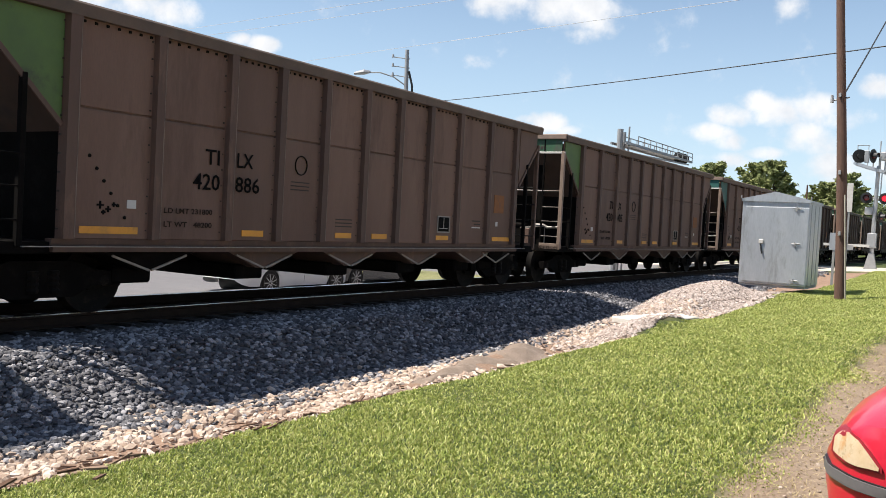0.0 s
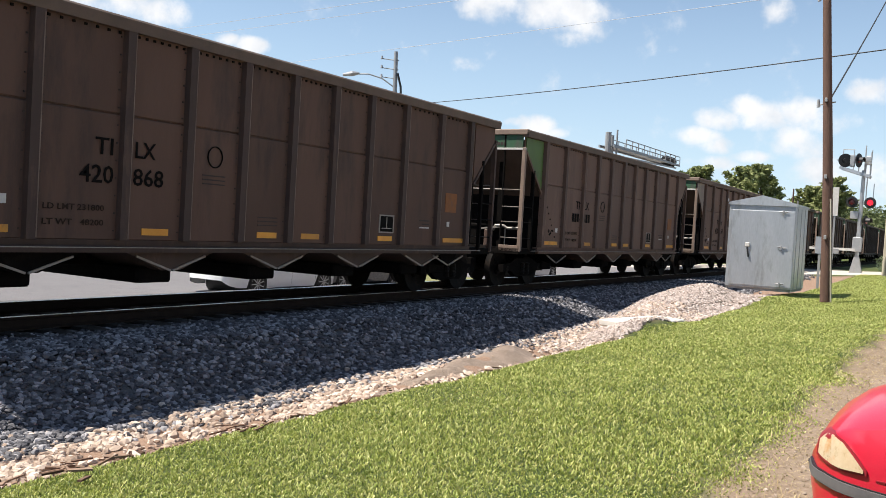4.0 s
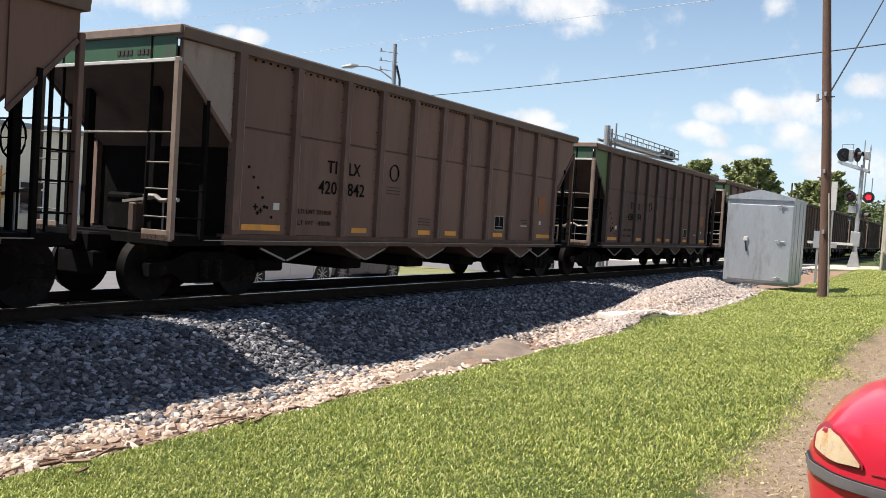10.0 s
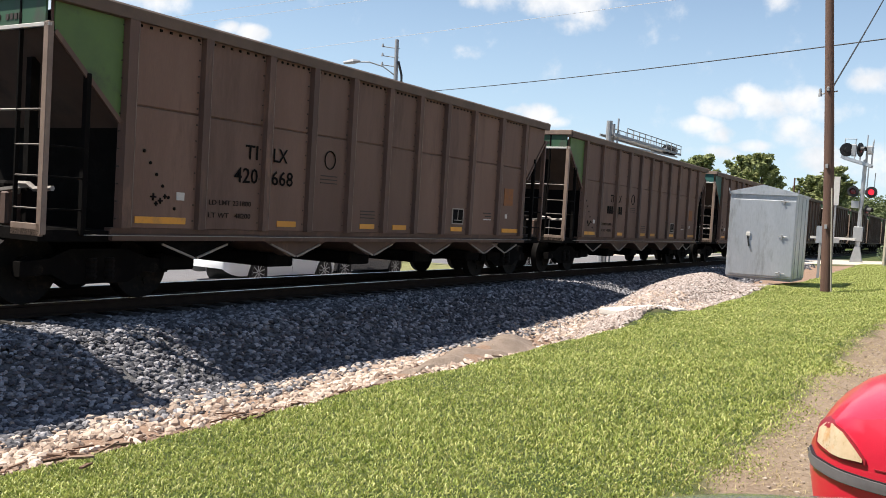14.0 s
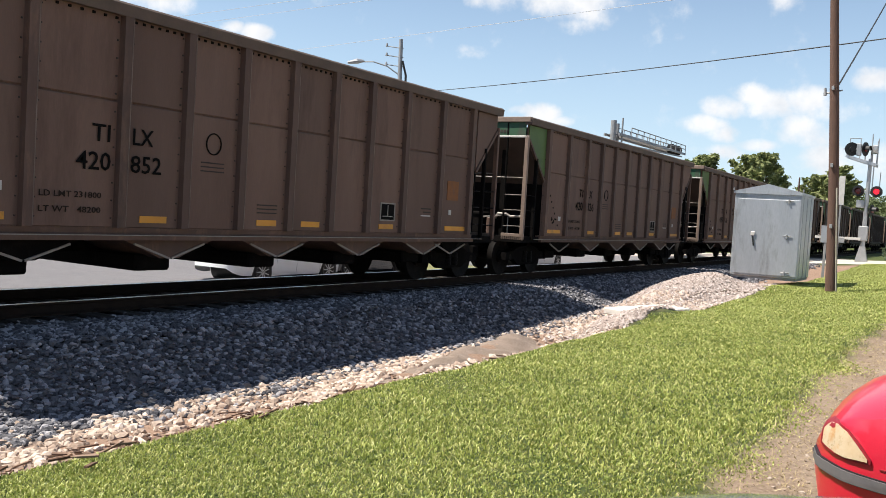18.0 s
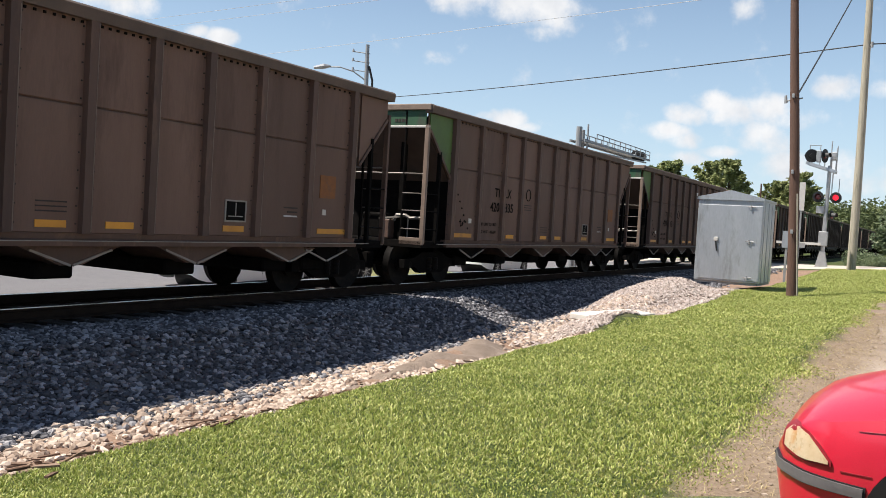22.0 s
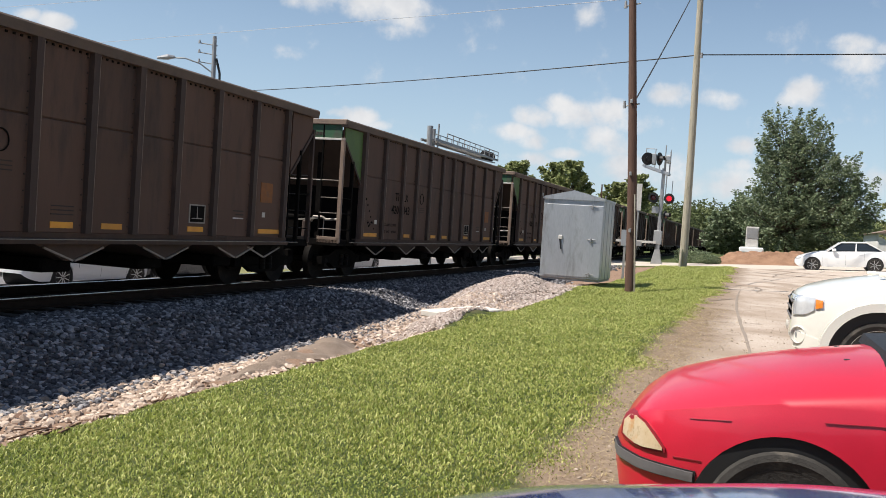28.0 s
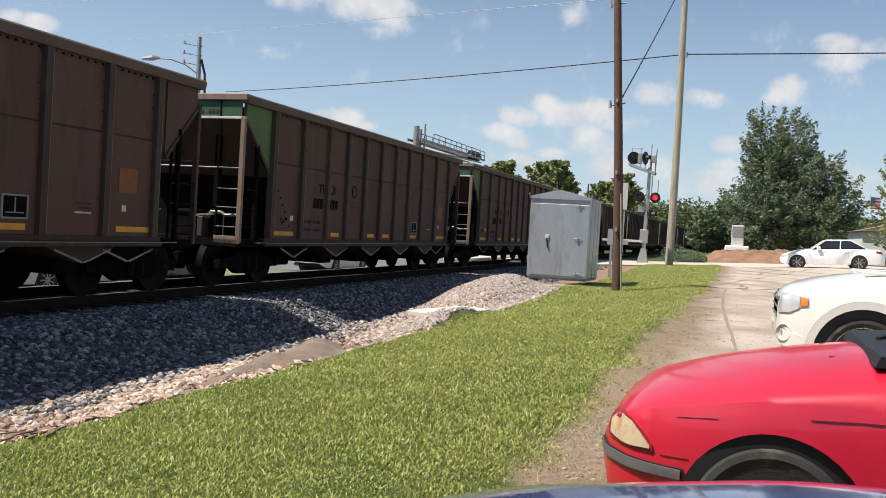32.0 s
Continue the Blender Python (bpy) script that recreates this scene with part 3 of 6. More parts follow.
# ---- track ----
def build_track():
    t = thing("track", "rusty single railway track on grey ballast", "railway track", kind="structure")
    for s, nm in ((-1, "rail"), (1, "rail")):
        x = TRACK_X + s * .755
        bm = B()
        outline = [(-.075, -.17), (.075, -.17), (.075, -.155), (.012, -.13), (.012, -.045), (.036, -.035), (.036, -.004), (-.036, -.004), (-.036, -.035), (-.012, -.045), (-.012, -.13), (-.075, -.155)]
        prism(bm, [(x + u, RAIL_Z + v) for u, v in outline], "y", -80, 700)
        r = part("rail", bm, RAIL_SHADED, t)
        bm = B()
        box(bm, x - .033, x + .033, -80, 700, RAIL_Z - .004, RAIL_Z)
        part("rail_head", bm, RAIL_TOP, r, "bright worn rail head")
    bm = B()
    box(bm, -1.3, 1.3, -.11, .11, -.18, 0, .012)
    me_ob = part("tie", bm, TIE_SHADED, t, at=pose(TRACK_X, -8, RAIL_Z - .165))
    for i in range(1, 200):
        piece("tie", me_ob.data, t, pose(TRACK_X + random.uniform(-.04, .04), -8 + i * .52, RAIL_Z - .165 + random.uniform(-.006, .004), 0, 0, random.uniform(-1.2, 1.2)))
    bm = B()
    for i in range(200, 700):
        box(bm, TRACK_X - 1.3, TRACK_X + 1.3, -8.1 + i * .52, -7.9 + i * .52, RAIL_Z - .34, RAIL_Z - .165)
    tagged(part("far_ties", bm, TIE_SHADED, t), kind="stuff")

build_track()
# ---- hopper cars ----
CAR_L, PITCH = 14.03, 15.51
POSTS = [1.19, 2.49, 3.80, 4.86, 5.93, 7.03, 8.08, 9.12, 10.26, 11.56, 12.78]
SILL, TOP, HALF = 1.0, 3.87, 1.55

def hopper_car(far=False):
    """An open hopper car; its origin is on the rail tops, at the end that leads; y runs along the car."""
    car = thing("hopper_car", "dusty brown open hopper car, running gear blackened for shade", "rail car", group="coal train")
    L, W = CAR_L, HALF
    for s in (1, -1):
        # side sheet, cut off under the slope of both ends
        bm = B()
        prism(bm, [(1.17, SILL), (L - 1.05, SILL), (L - 1.05, 2.50), (L - .08, 3.32), (L - .08, TOP - .1), (.08, TOP - .1), (.08, 3.36), (1.17, 2.33)], "x", s * (W - .09), s * (W - .06))
        part("side_sheet", bm, CAR_BROWN, car)
        if far and s < 0:
            continue
        hidden = B() if s < 0 or far else None
        for a, b in zip(POSTS, POSTS[1:]):
            bm = hidden or B()
            box(bm, *sorted((s * (W - .075), s * (W - .03))), a + .06, b - .06, 2.64, TOP - .12, 0 if hidden else .012)
            box(bm, *sorted((s * (W - .075), s * (W - .022))), a + .06, b - .06, SILL + .02, 2.62, 0 if hidden else .012)
            if not hidden:
                part("panel", bm, CAR_BROWN, car)
        for i, y in enumerate(POSTS):
            bm = B()
            w = .095 if i else .11
            prism(bm, [(s * (W - .07), y - w), (s * (W + .055), y - w * .74), (s * (W + .055), y + w * .74), (s * (W - .07), y + w)], "z", SILL + .02, TOP - .14)
            if not hidden:
                old = set(bm.faces)
                box(bm, W + .052, W + .0585, y + w * .74 - .020, y + w * .74 - .006, SILL + .04, TOP - .2)
                for q in bm.faces:
                    q.material_index = 0 if q in old else 1
            if hidden:
                me = bpy.data.meshes.new("tmp")
                bm.to_mesh(me), bm.free(), hidden.from_mesh(me), bpy.data.meshes.remove(me)
            else:
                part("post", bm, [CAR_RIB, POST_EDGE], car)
        if hidden:
            part("rib_work", hidden, CAR_BROWN, car)
        else:
            bm = B()
            for a, b in zip(POSTS, POSTS[1:]):
                for i in range(7):
                    y = a + .15 + i * (b - a - .30) / 6
                    box(bm, W - .04, W - .012, y - .018, y + .018, TOP - .222, TOP - .190)
            tagged(part("rivets", bm, INK, car, "row of dark rivets under the chord"), kind="stuff")
            bm = B()
            for y in POSTS:
                for j in range(12):
                    z = SILL + .14 + j * .225
                    for o in (-1, 1):
                        box(bm, W - .04, W - .012, y + o * .120 - .009, y + o * .120 + .009, z - .010, z + .010)
            tagged(part("rivets", bm, INK_FADED, car, "rows of small rivets beside the posts"), kind="stuff")
        # chord and sill
        bm = B()
        prism(bm, [(s * (W - .12), TOP - .17), (s * (W + .06), TOP - .17), (s * (W + .08), TOP - .03), (s * (W + .05), TOP), (s * (W - .10), TOP)], "y", 0, L)
        part("top_chord", bm, CHORD, car, "rusty top chord with a worn edge")
        bm = B()
        prism(bm, [(s * (W - .14), SILL - .14), (s * (W + .02), SILL - .14), (s * (W + .03), SILL - .07), (s * (W - .03), SILL - .055), (s * (W - .01), SILL + .02), (s * (W - .14), SILL + .02)], "y", 1.0, L - 1.0)
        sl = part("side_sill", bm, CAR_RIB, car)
        bm = B()
        box(bm, *sorted((s * (W + .0), s * (W + .037))), .6, L - .6, SILL - .080, SILL - .069)
        part("sill_edge", bm, STEEL_EDGE, sl, "bare scuffed sill edge")
    for end, y0, d in ((0, 0.0, 1), (1, L, -1)):
        def Y(v):
            return y0 + d * v
        # end sheet and its slope
        bm = B()
        prism(bm, [(Y(.02), 3.38), (Y(.05), 3.38), (Y(.05), TOP - .08), (Y(.02), TOP - .08)], "x", -W + .1, W - .1)
        part("end_band", bm, GREEN_SHADED if end == 0 else CAR_BROWN, car, "green painted end band, darkened for shade" if end == 0 else "")
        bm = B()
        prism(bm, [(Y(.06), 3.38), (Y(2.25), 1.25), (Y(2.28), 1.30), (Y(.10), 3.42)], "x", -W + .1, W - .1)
        part("slope_sheet", bm, SLOPE_SHADED, car)
        # a black sheet stands in for the shadowed interior below the slope
        bm = B()
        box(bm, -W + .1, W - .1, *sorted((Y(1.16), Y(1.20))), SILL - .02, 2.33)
        part("bulkhead", bm, UNDER_SHADE, car, "black bulkhead sheet standing for the shade under the slope")
        bm = B()
        box(bm, -W - .04, W + .04, *sorted((Y(-.03), Y(.13))), TOP - .12, TOP + .012, .015)
        part("end_chord", bm, TAN if end == 0 else CHORD, car)
        for s in (1, -1):
            bm = B()
            prism(bm, [(Y(.1), 3.35), (Y(.1), TOP - .18), (Y(1.08 if end == 0 else .98), TOP - .18), (Y(1.08 if end == 0 else .98), 2.40)], "x", s * (W - .055), s * (W - .03))
            part("end_triangle", bm, GREEN_SHADED if end == 0 else CAR_BROWN, car)
            if far:
                continue
            bm = B()
            strut(bm, (s * (W - .02), Y(.1), 3.34), (s * (W - .02), Y(1.08 if end == 0 else .98), 2.38), .03, .06)
            part("slope_flange", bm, CAR_RIB, car)
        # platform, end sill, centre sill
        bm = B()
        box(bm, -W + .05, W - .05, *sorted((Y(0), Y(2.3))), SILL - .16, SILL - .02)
        part("end_platform", bm, UNDER_SHADE, car)
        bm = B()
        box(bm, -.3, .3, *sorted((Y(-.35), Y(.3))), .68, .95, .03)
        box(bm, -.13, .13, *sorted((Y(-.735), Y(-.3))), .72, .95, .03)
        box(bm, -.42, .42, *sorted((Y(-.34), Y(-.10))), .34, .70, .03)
        part("coupler", bm, UNDER_SHADE, car)
        for s in (1, -1):
            bm = B()
            box(bm, *sorted((s * (W - .1), s * W)), *sorted((Y(.0), Y(.075))), SILL - .08, 3.44, .008)
            post = part("corner_post", bm, TAN if end == 0 else CAR_RIB, car)
            if far:
                continue
            bm = B()
            box(bm, *sorted((s * (W - .08), s * W)), *sorted((Y(.55), Y(.62))), SILL - .08, 2.92, .006)
            part("ladder_stile", bm, UNDER_SHADE, car)
            bm = B()
            box(bm, *sorted((s * (W - .60), s * (W - .56))), *sorted((Y(.01), Y(.06))), SILL - .05, 3.75, .006)
            part("ladder_stile", bm, UNDER_SHADE, car)
            if s < 0:
                for z in (1.23, 1.62, 1.99, 2.41):
                    bm = B()
                    bar(bm, (s * (W - .58), Y(.02), z), (s * (W - .02), Y(.02), z), .012, n=6)
                    part("rung", bm, RUNG, car)
            for z in (1.23, 1.62, 1.99, 2.41) if s > 0 else ():
                bm = B()
                bar(bm, (s * (W - .58), Y(.02), z), (s * (W - .02), Y(.02), z), .012, n=6)
                part("rung", bm, RUNG, car)
                if z < 2.2:
                    bm = B()
                    bar(bm, (s * (W - .02), Y(.03), z), (s * (W - .02), Y(.6), z), .012, n=6)
                    part("rung", bm, UNDER_SHADE, car)
            bm = B()
            box(bm, *sorted((s * (W - .6), s * (W - .02))), *sorted((Y(.0), Y(.05))), SILL - .1, SILL + .05, .005)
            part("step", bm, TAN, car)
        if not far:
            bm = B()
            box(bm, -W, W, *sorted((Y(.0), Y(.05))), 3.38, 3.43, .006)
            part("grab_bar", bm, WHITE_PAINT if end == 0 else CAR_RIB, car)
            bm = B()
            bar(bm, (-W + .1, Y(.03), 2.41), (W - .1, Y(.03), 2.41), .014, n=6)
            part("grab_bar", bm, STEEL_EDGE, car)
            for x in (-.75, .75):
                bm = B()
                box(bm, x - .05, x + .05, *sorted((Y(.3), Y(.42))), SILL - .02, 3.1)
                part("end_stanchion", bm, UNDER_SHADE, car)
            bm = B()
            box(bm, -.28, .28, *sorted((Y(.35), Y(.75))), SILL - .02, 1.55 if end == 0 else 1.9, .04)
            part("brake_gear", bm, UNDER_SHADE, car)
            bm = B()
            bar(bm, (.9, Y(.42), SILL - .02), (.9, Y(.42), 1.45), .015, n=5)
            strut(bm, (.3, Y(.2), 1.42), (.95, Y(.25), 1.5), .04)
            part("brake_pipe", bm, STEEL_EDGE, car)
        if end == 0 and not far:
            for i in range(9):
                if i != 4:
                    bm = B()
                    box(bm, .25 + i * .085, .31 + i * .085, .012, .024, 3.50, 3.57)
                    part("stencil_bar", bm, INK_FADED, car)
            bm = B()
            box(bm, .42, .58, .18, .40, SILL - .02, 1.42, .03)
            part("valve_box", bm, CAR_RIB, car, "rusty valve box")
            bm = B()
            tube(bm, [(.62, .30, 1.40), (.72, .24, 1.52), (.95, .22, 1.52), (1.05, .24, 1.46), (1.4, .24, 1.48)], .035, 6)
            part("brake_lever", bm, STEEL_EDGE, car)
        if end == 1 and not far:
            bm = B()
            pts = [(.35 + .27 * math.cos(a), Y(.12), 2.15 + .27 * math.sin(a)) for a in [k * math.pi / 8 for k in range(17)]]
            tube(bm, pts, .016, 5)
            for k in range(4):
                a = k * math.pi / 4
                bar(bm, (.35 - .27 * math.cos(a), Y(.12), 2.15 - .27 * math.sin(a)), (.35 + .27 * math.cos(a), Y(.12), 2.15 + .27 * math.sin(a)), .01, n=5)
            part("hand_brake", bm, UNDER_SHADE, car)
    # hopper bays below the sill
    for y in (2.6, 4.81, 7.0, 9.18, 11.35, 12.4):
        bm = B()
        wide = .9 if y < 11.5 else .4
        prism(bm, [(y - wide, SILL - .1), (y - .16, .60), (y + .16, .60), (y + wide, SILL - .1)], "x", -W + .12, W - .18)
        bay = part("hopper_bay", bm, UNDER_SHADE if y in (2.6, 12.4) else CAR_RIB, car, at=None)
        if not far:
            for o in (-1, 1):
                bm = B()
                strut(bm, (W - .17, y + o * .62, .80), (W - .17, y + o * .02, .60), .03, .028)
                part("bay_flange", bm, STEEL_EDGE, bay, "bright bay flange")
            bm = B()
            box(bm, -1.15, 1.15, y - .40, y + .22, .41, .64, .03)
            part("bay_gate", bm, UNDER_SHADE, bay)
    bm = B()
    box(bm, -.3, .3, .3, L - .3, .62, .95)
    part("centre_sill", bm, UNDER_SHADE, car)
    # its near-black puts the shade behind the slopes into the colour
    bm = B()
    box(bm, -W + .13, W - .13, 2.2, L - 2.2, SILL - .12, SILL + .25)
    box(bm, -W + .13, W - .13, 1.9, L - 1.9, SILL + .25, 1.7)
    part("floor_sheet", bm, UNDER_SHADE, car)
    # load
    n, k = (28, 7) if not far else (8, 3)
    pts, fs = [], []
    for i in range(n + 1):
        for j in range(k + 1):
            y, x = .2 + (L - .4) * i / n, (-1 + 2 * j / k) * (W - .11)
            pts.append((x, y, TOP - .22 + (.22 * math.sin(math.pi * j / k) * math.sin(math.pi * i / n) ** .4 + (random.uniform(-.05, .05) if 0 < j < k else 0))))
    for i in range(n):
        for j in range(k):
            a = i * (k + 1) + j
            fs.append((a, a + 1, a + k + 2, a + k + 1))
    part("coal_load", (pts, [], fs), COAL, car, "heaped black coal")
    # trucks
    for y in (1.2, L - 1.1):
        truck = new("truck")
        truck.parent, truck.matrix_basis = car, pose(0, y, 0)
        for s in (1, -1):
            bm = B()
            prism(bm, [(-1.15, .38), (-1.15, .56), (-.75, .60), (-.45, .72), (.45, .72), (.75, .60), (1.15, .56), (1.15, .38), (.72, .40), (.45, .26), (-.45, .26), (-.72, .40)], "x", s * .96, s * 1.10)
            part("side_frame", bm, UNDER_SHADE, truck)
            if not far:
                for o in (-.14, .14):
                    bm = B()
                    lathe(bm, [(.07 + .016 * (q % 2), .32 + q * .035) for q in range(9)], 10, Matrix.Translation((s * 1.10, o, 0)))
                    part("spring", bm, STEEL_SHADED, truck)
        bm = B()
        box(bm, -1.0, 1.0, -.2, .2, .42, .68, .03)
        part("bolster", bm, UNDER_SHADE, truck)
        for o in (-.9, .9):
            bm = B()
            for s in (1, -1):
                lathe(bm, [(.43, -.07), (.49, -.06), (.47, -.02), (.455, .07), (.40, .065), (.33, .03), (.16, .03), (.15, .09), (.0001, .09)], 28,
                      Matrix.Translation((s * .755, 0, 0)) @ Matrix.Rotation(s * math.pi / 2, 4, "Y"))
                box(bm, *sorted((s * .775, s * .80)), -.3, -.2, -.02, .02)
            bar(bm, (-1.1, 0, 0), (1.1, 0, 0), .075, n=10)
            part("wheelset", bm, STEEL_SHADED, truck, at=pose(0, o, .455), smooth=35)
    # markings on the lit side
    if not far:
        x = W - .018
        def plate(name, a, b, z0, z1, mat, label="", dx=.0):
            bm = B()
            box(bm, x - .01, x + .006 + dx, a, b, z0, z1)
            return part(name, bm, mat, car, label)
        for a, b in ((1.37, 2.24), (4.13, 4.58), (6.33, 6.77), (7.37, 7.83), (9.54, 10.0), (11.88, 12.74)):
            plate("reflector", a, b, 1.09, 1.18, YELLOW, "yellow reflective strip")
        sq = plate("consolidated_stencil", 9.58, 10.02, 1.26, 1.56, INK, "black stencil panel with a white border")
        bm = B()
        for a, b, z0, z1 in ((9.56, 9.59, 1.24, 1.58), (10.01, 10.04, 1.24, 1.58), (9.56, 10.04, 1.24, 1.265), (9.56, 10.04, 1.555, 1.58), (9.79, 9.81, 1.32, 1.54), (9.64, 9.96, 1.32, 1.335)):
            box(bm, x - .004, x + .010, a, b, z0, z1)
        part("stencil_border", bm, STEEL_EDGE, sq)
        plate("inspection_card", 2.06, 2.20, 1.42, 1.53, WHITE_PAINT, "white card")
        plate("faded_patch", 11.9, 12.35, 1.72, 2.12, ORANGE, "worn orange paint patch")
        plate("data_mark", 12.0, 12.1, 1.42, 1.52, WHITE_PAINT)
        bm_lines = B()
        for i in range(3):
            plate("data_line", 10.95 + .1 * (i % 2), 11.3, 1.36 + i * .07, 1.385 + i * .07, WHITE_PAINT if i == 0 else INK_FADED)
            box(bm_lines, x - .01, x + .006, 5.16, 5.60, 1.84 + i * .06, 1.858 + i * .06)
            box(bm_lines, x - .01, x + .006, 6.33, 6.77, 1.28 + i * .06, 1.298 + i * .06)
        tagged(part("data_lines", bm_lines, INK_FADED, car), kind="stuff")
        for i in range(6):
            bm = B()
            yy, zz = 1.48 + i * .11, 2.05 - i * .15
            bar(bm, (x - .01, yy, zz), (x + .008, yy, zz), .024, n=6)
            part("step_bolt", bm, INK, car)
        bm = B()
        for yy, zz, w in ((1.66, 1.45, .05), (1.78, 1.40, .04), (1.86, 1.46, .03), (1.71, 1.36, .03)):
            box(bm, x - .01, x + .006, yy - w, yy + w, zz - .012, zz + .012)
            box(bm, x - .01, x + .006, yy - .012, yy + .012, zz - w, zz + w)
        tagged(part("chalk_mark", bm, INK, car), kind="stuff")
        bm = B()
        for k in range(24):
            a, b = k * math.pi / 12, (k + 1) * math.pi / 12
            strut(bm, (x + .008, 5.38 + .14 * math.cos(a), 2.24 + .15 * math.sin(a)), (x + .008, 5.38 + .14 * math.cos(b), 2.24 + .15 * math.sin(b)), .012, .016)
        part("ring_mark", bm, INK, car, "stencilled ring")
        for word, a, b in (("TI", 3.35, 3.62), ("LX", 3.97, 4.30)):
            lettering(word, .22, "lettering", INK, car, Matrix(((0, 0, 1, x + .009), (1, 0, 0, a), (0, 1, 0, 2.10), (0, 0, 0, 1))), b - a)
        lettering("LD LMT 231800", .075, "lettering", INK_WORN, car, Matrix(((0, 0, 1, x + .009), (1, 0, 0, 2.66), (0, 1, 0, 1.385), (0, 0, 0, 1))), .86)
        lettering("LT WT   48200", .075, "lettering", INK_WORN, car, Matrix(((0, 0, 1, x + .009), (1, 0, 0, 2.66), (0, 1, 0, 1.20), (0, 0, 0, 1))), .86)
    return car

# the number on each car as it passes; none where it cannot be read
NUMBERS = ["420886", "420905", "421262", "420868", "", "420860", "421269", "420816", "420842", "420874", "420808", "420668", "",
           "421267", "420852", "420826", "420926", "420829", "420835", "420813", "420822", "", "", "420843", "420811", "420819"]
# where the first numbered car's leading end stands along the track, second by second
TRAIN_AT = [5.45, -6.38, -18.63, -30.85, -42.69, -54.90, -66.98, -79.04, -91.34, -103.27, -115.59, -127.50, -139.80, -151.76, -164.13, -176.52, -188.95, -201.37, -213.42, -225.92, -238.45, -250.52, -263.13, -275.30, -287.91, -300.55, -312.70, -325.10, -337.60, -350.28, -362.56, -375.21, -387.97]
CARS = []

def car_pose(k, t_index):
    return pose(TRACK_X, TRAIN_AT[t_index] + PITCH * k, RAIL_Z)

def build_train():
    near, far = hopper_car(), hopper_car(True)
    greens = {}
    for k in range(-1, 46):
        src = near if k < 28 else far
        car = src if (k == -1 or k == 28) else copy_thing(src, car_pose(k, 0))
        car.matrix_basis = car_pose(k, 0)
        CARS.append((k, car))
    rnd = random.Random(5)
    for k, car in CARS:
        paint = GREENS[2] if k not in (2, 6, 13) else GREENS[1]
        for o in car.children:
            if k in (5, 8) and o.name.startswith("end_triangle"):
                continue
            if o.name.startswith("end_triangle" if paint is GREENS[2] else ("end_band", "end_triangle")) and o.data.materials[0] == GREEN_SHADED and paint is not GREEN_SHADED:
                key = (o.data.name, paint.name)
                if key not in greens:
                    greens[key] = o.data.copy()
                    greens[key].materials[0] = paint
                o.data = greens[key]
        if k in (5, 8):
            for o in car.children:
                if o.name.startswith("end_triangle") and o.data.materials[0] == GREEN_SHADED:
                    if "worn" not in greens:
                        greens["worn"] = {}
                    if o.data.name not in greens["worn"]:
                        greens["worn"][o.data.name] = o.data.copy()
                        greens["worn"][o.data.name].materials[0] = CAR_GREYED
                    o.data = greens["worn"][o.data.name]
        if k >= 19 or k in (9, 3):
            # darker browns; from car 19 on the shaded side's dimmer exposure is in the paint
            for o in car.children:
                m = o.data.materials[0] if o.type == "MESH" else None
                if m in (CAR_BROWN, CAR_RIB):
                    o.material_slots[0].link = "OBJECT"
                    o.material_slots[0].material = DARK_BROWN if m == CAR_BROWN else DARK_RIB
        if k > 27:
            continue
        number = NUMBERS[k] if 0 <= k < len(NUMBERS) else ""
        x = HALF - .009
        if number:
            for word, a, b in ((number[:3], 3.14, 3.64), (number[3:], 3.95, 4.45)):
                lettering(word, .23, "lettering", INK, car, Matrix(((0, 0, 1, x), (1, 0, 0, a), (0, 1, 0, 1.74), (0, 0, 0, 1))), b - a)
        else:
            for a in (3.14, 3.95):
                for j in range(3):
                    bm = B()
                    box(bm, x - .004, x + .002, a + j * .17, a + j * .17 + .12, 1.74, 1.97)
                    part("stencil_bar", bm, INK, car)

build_train()
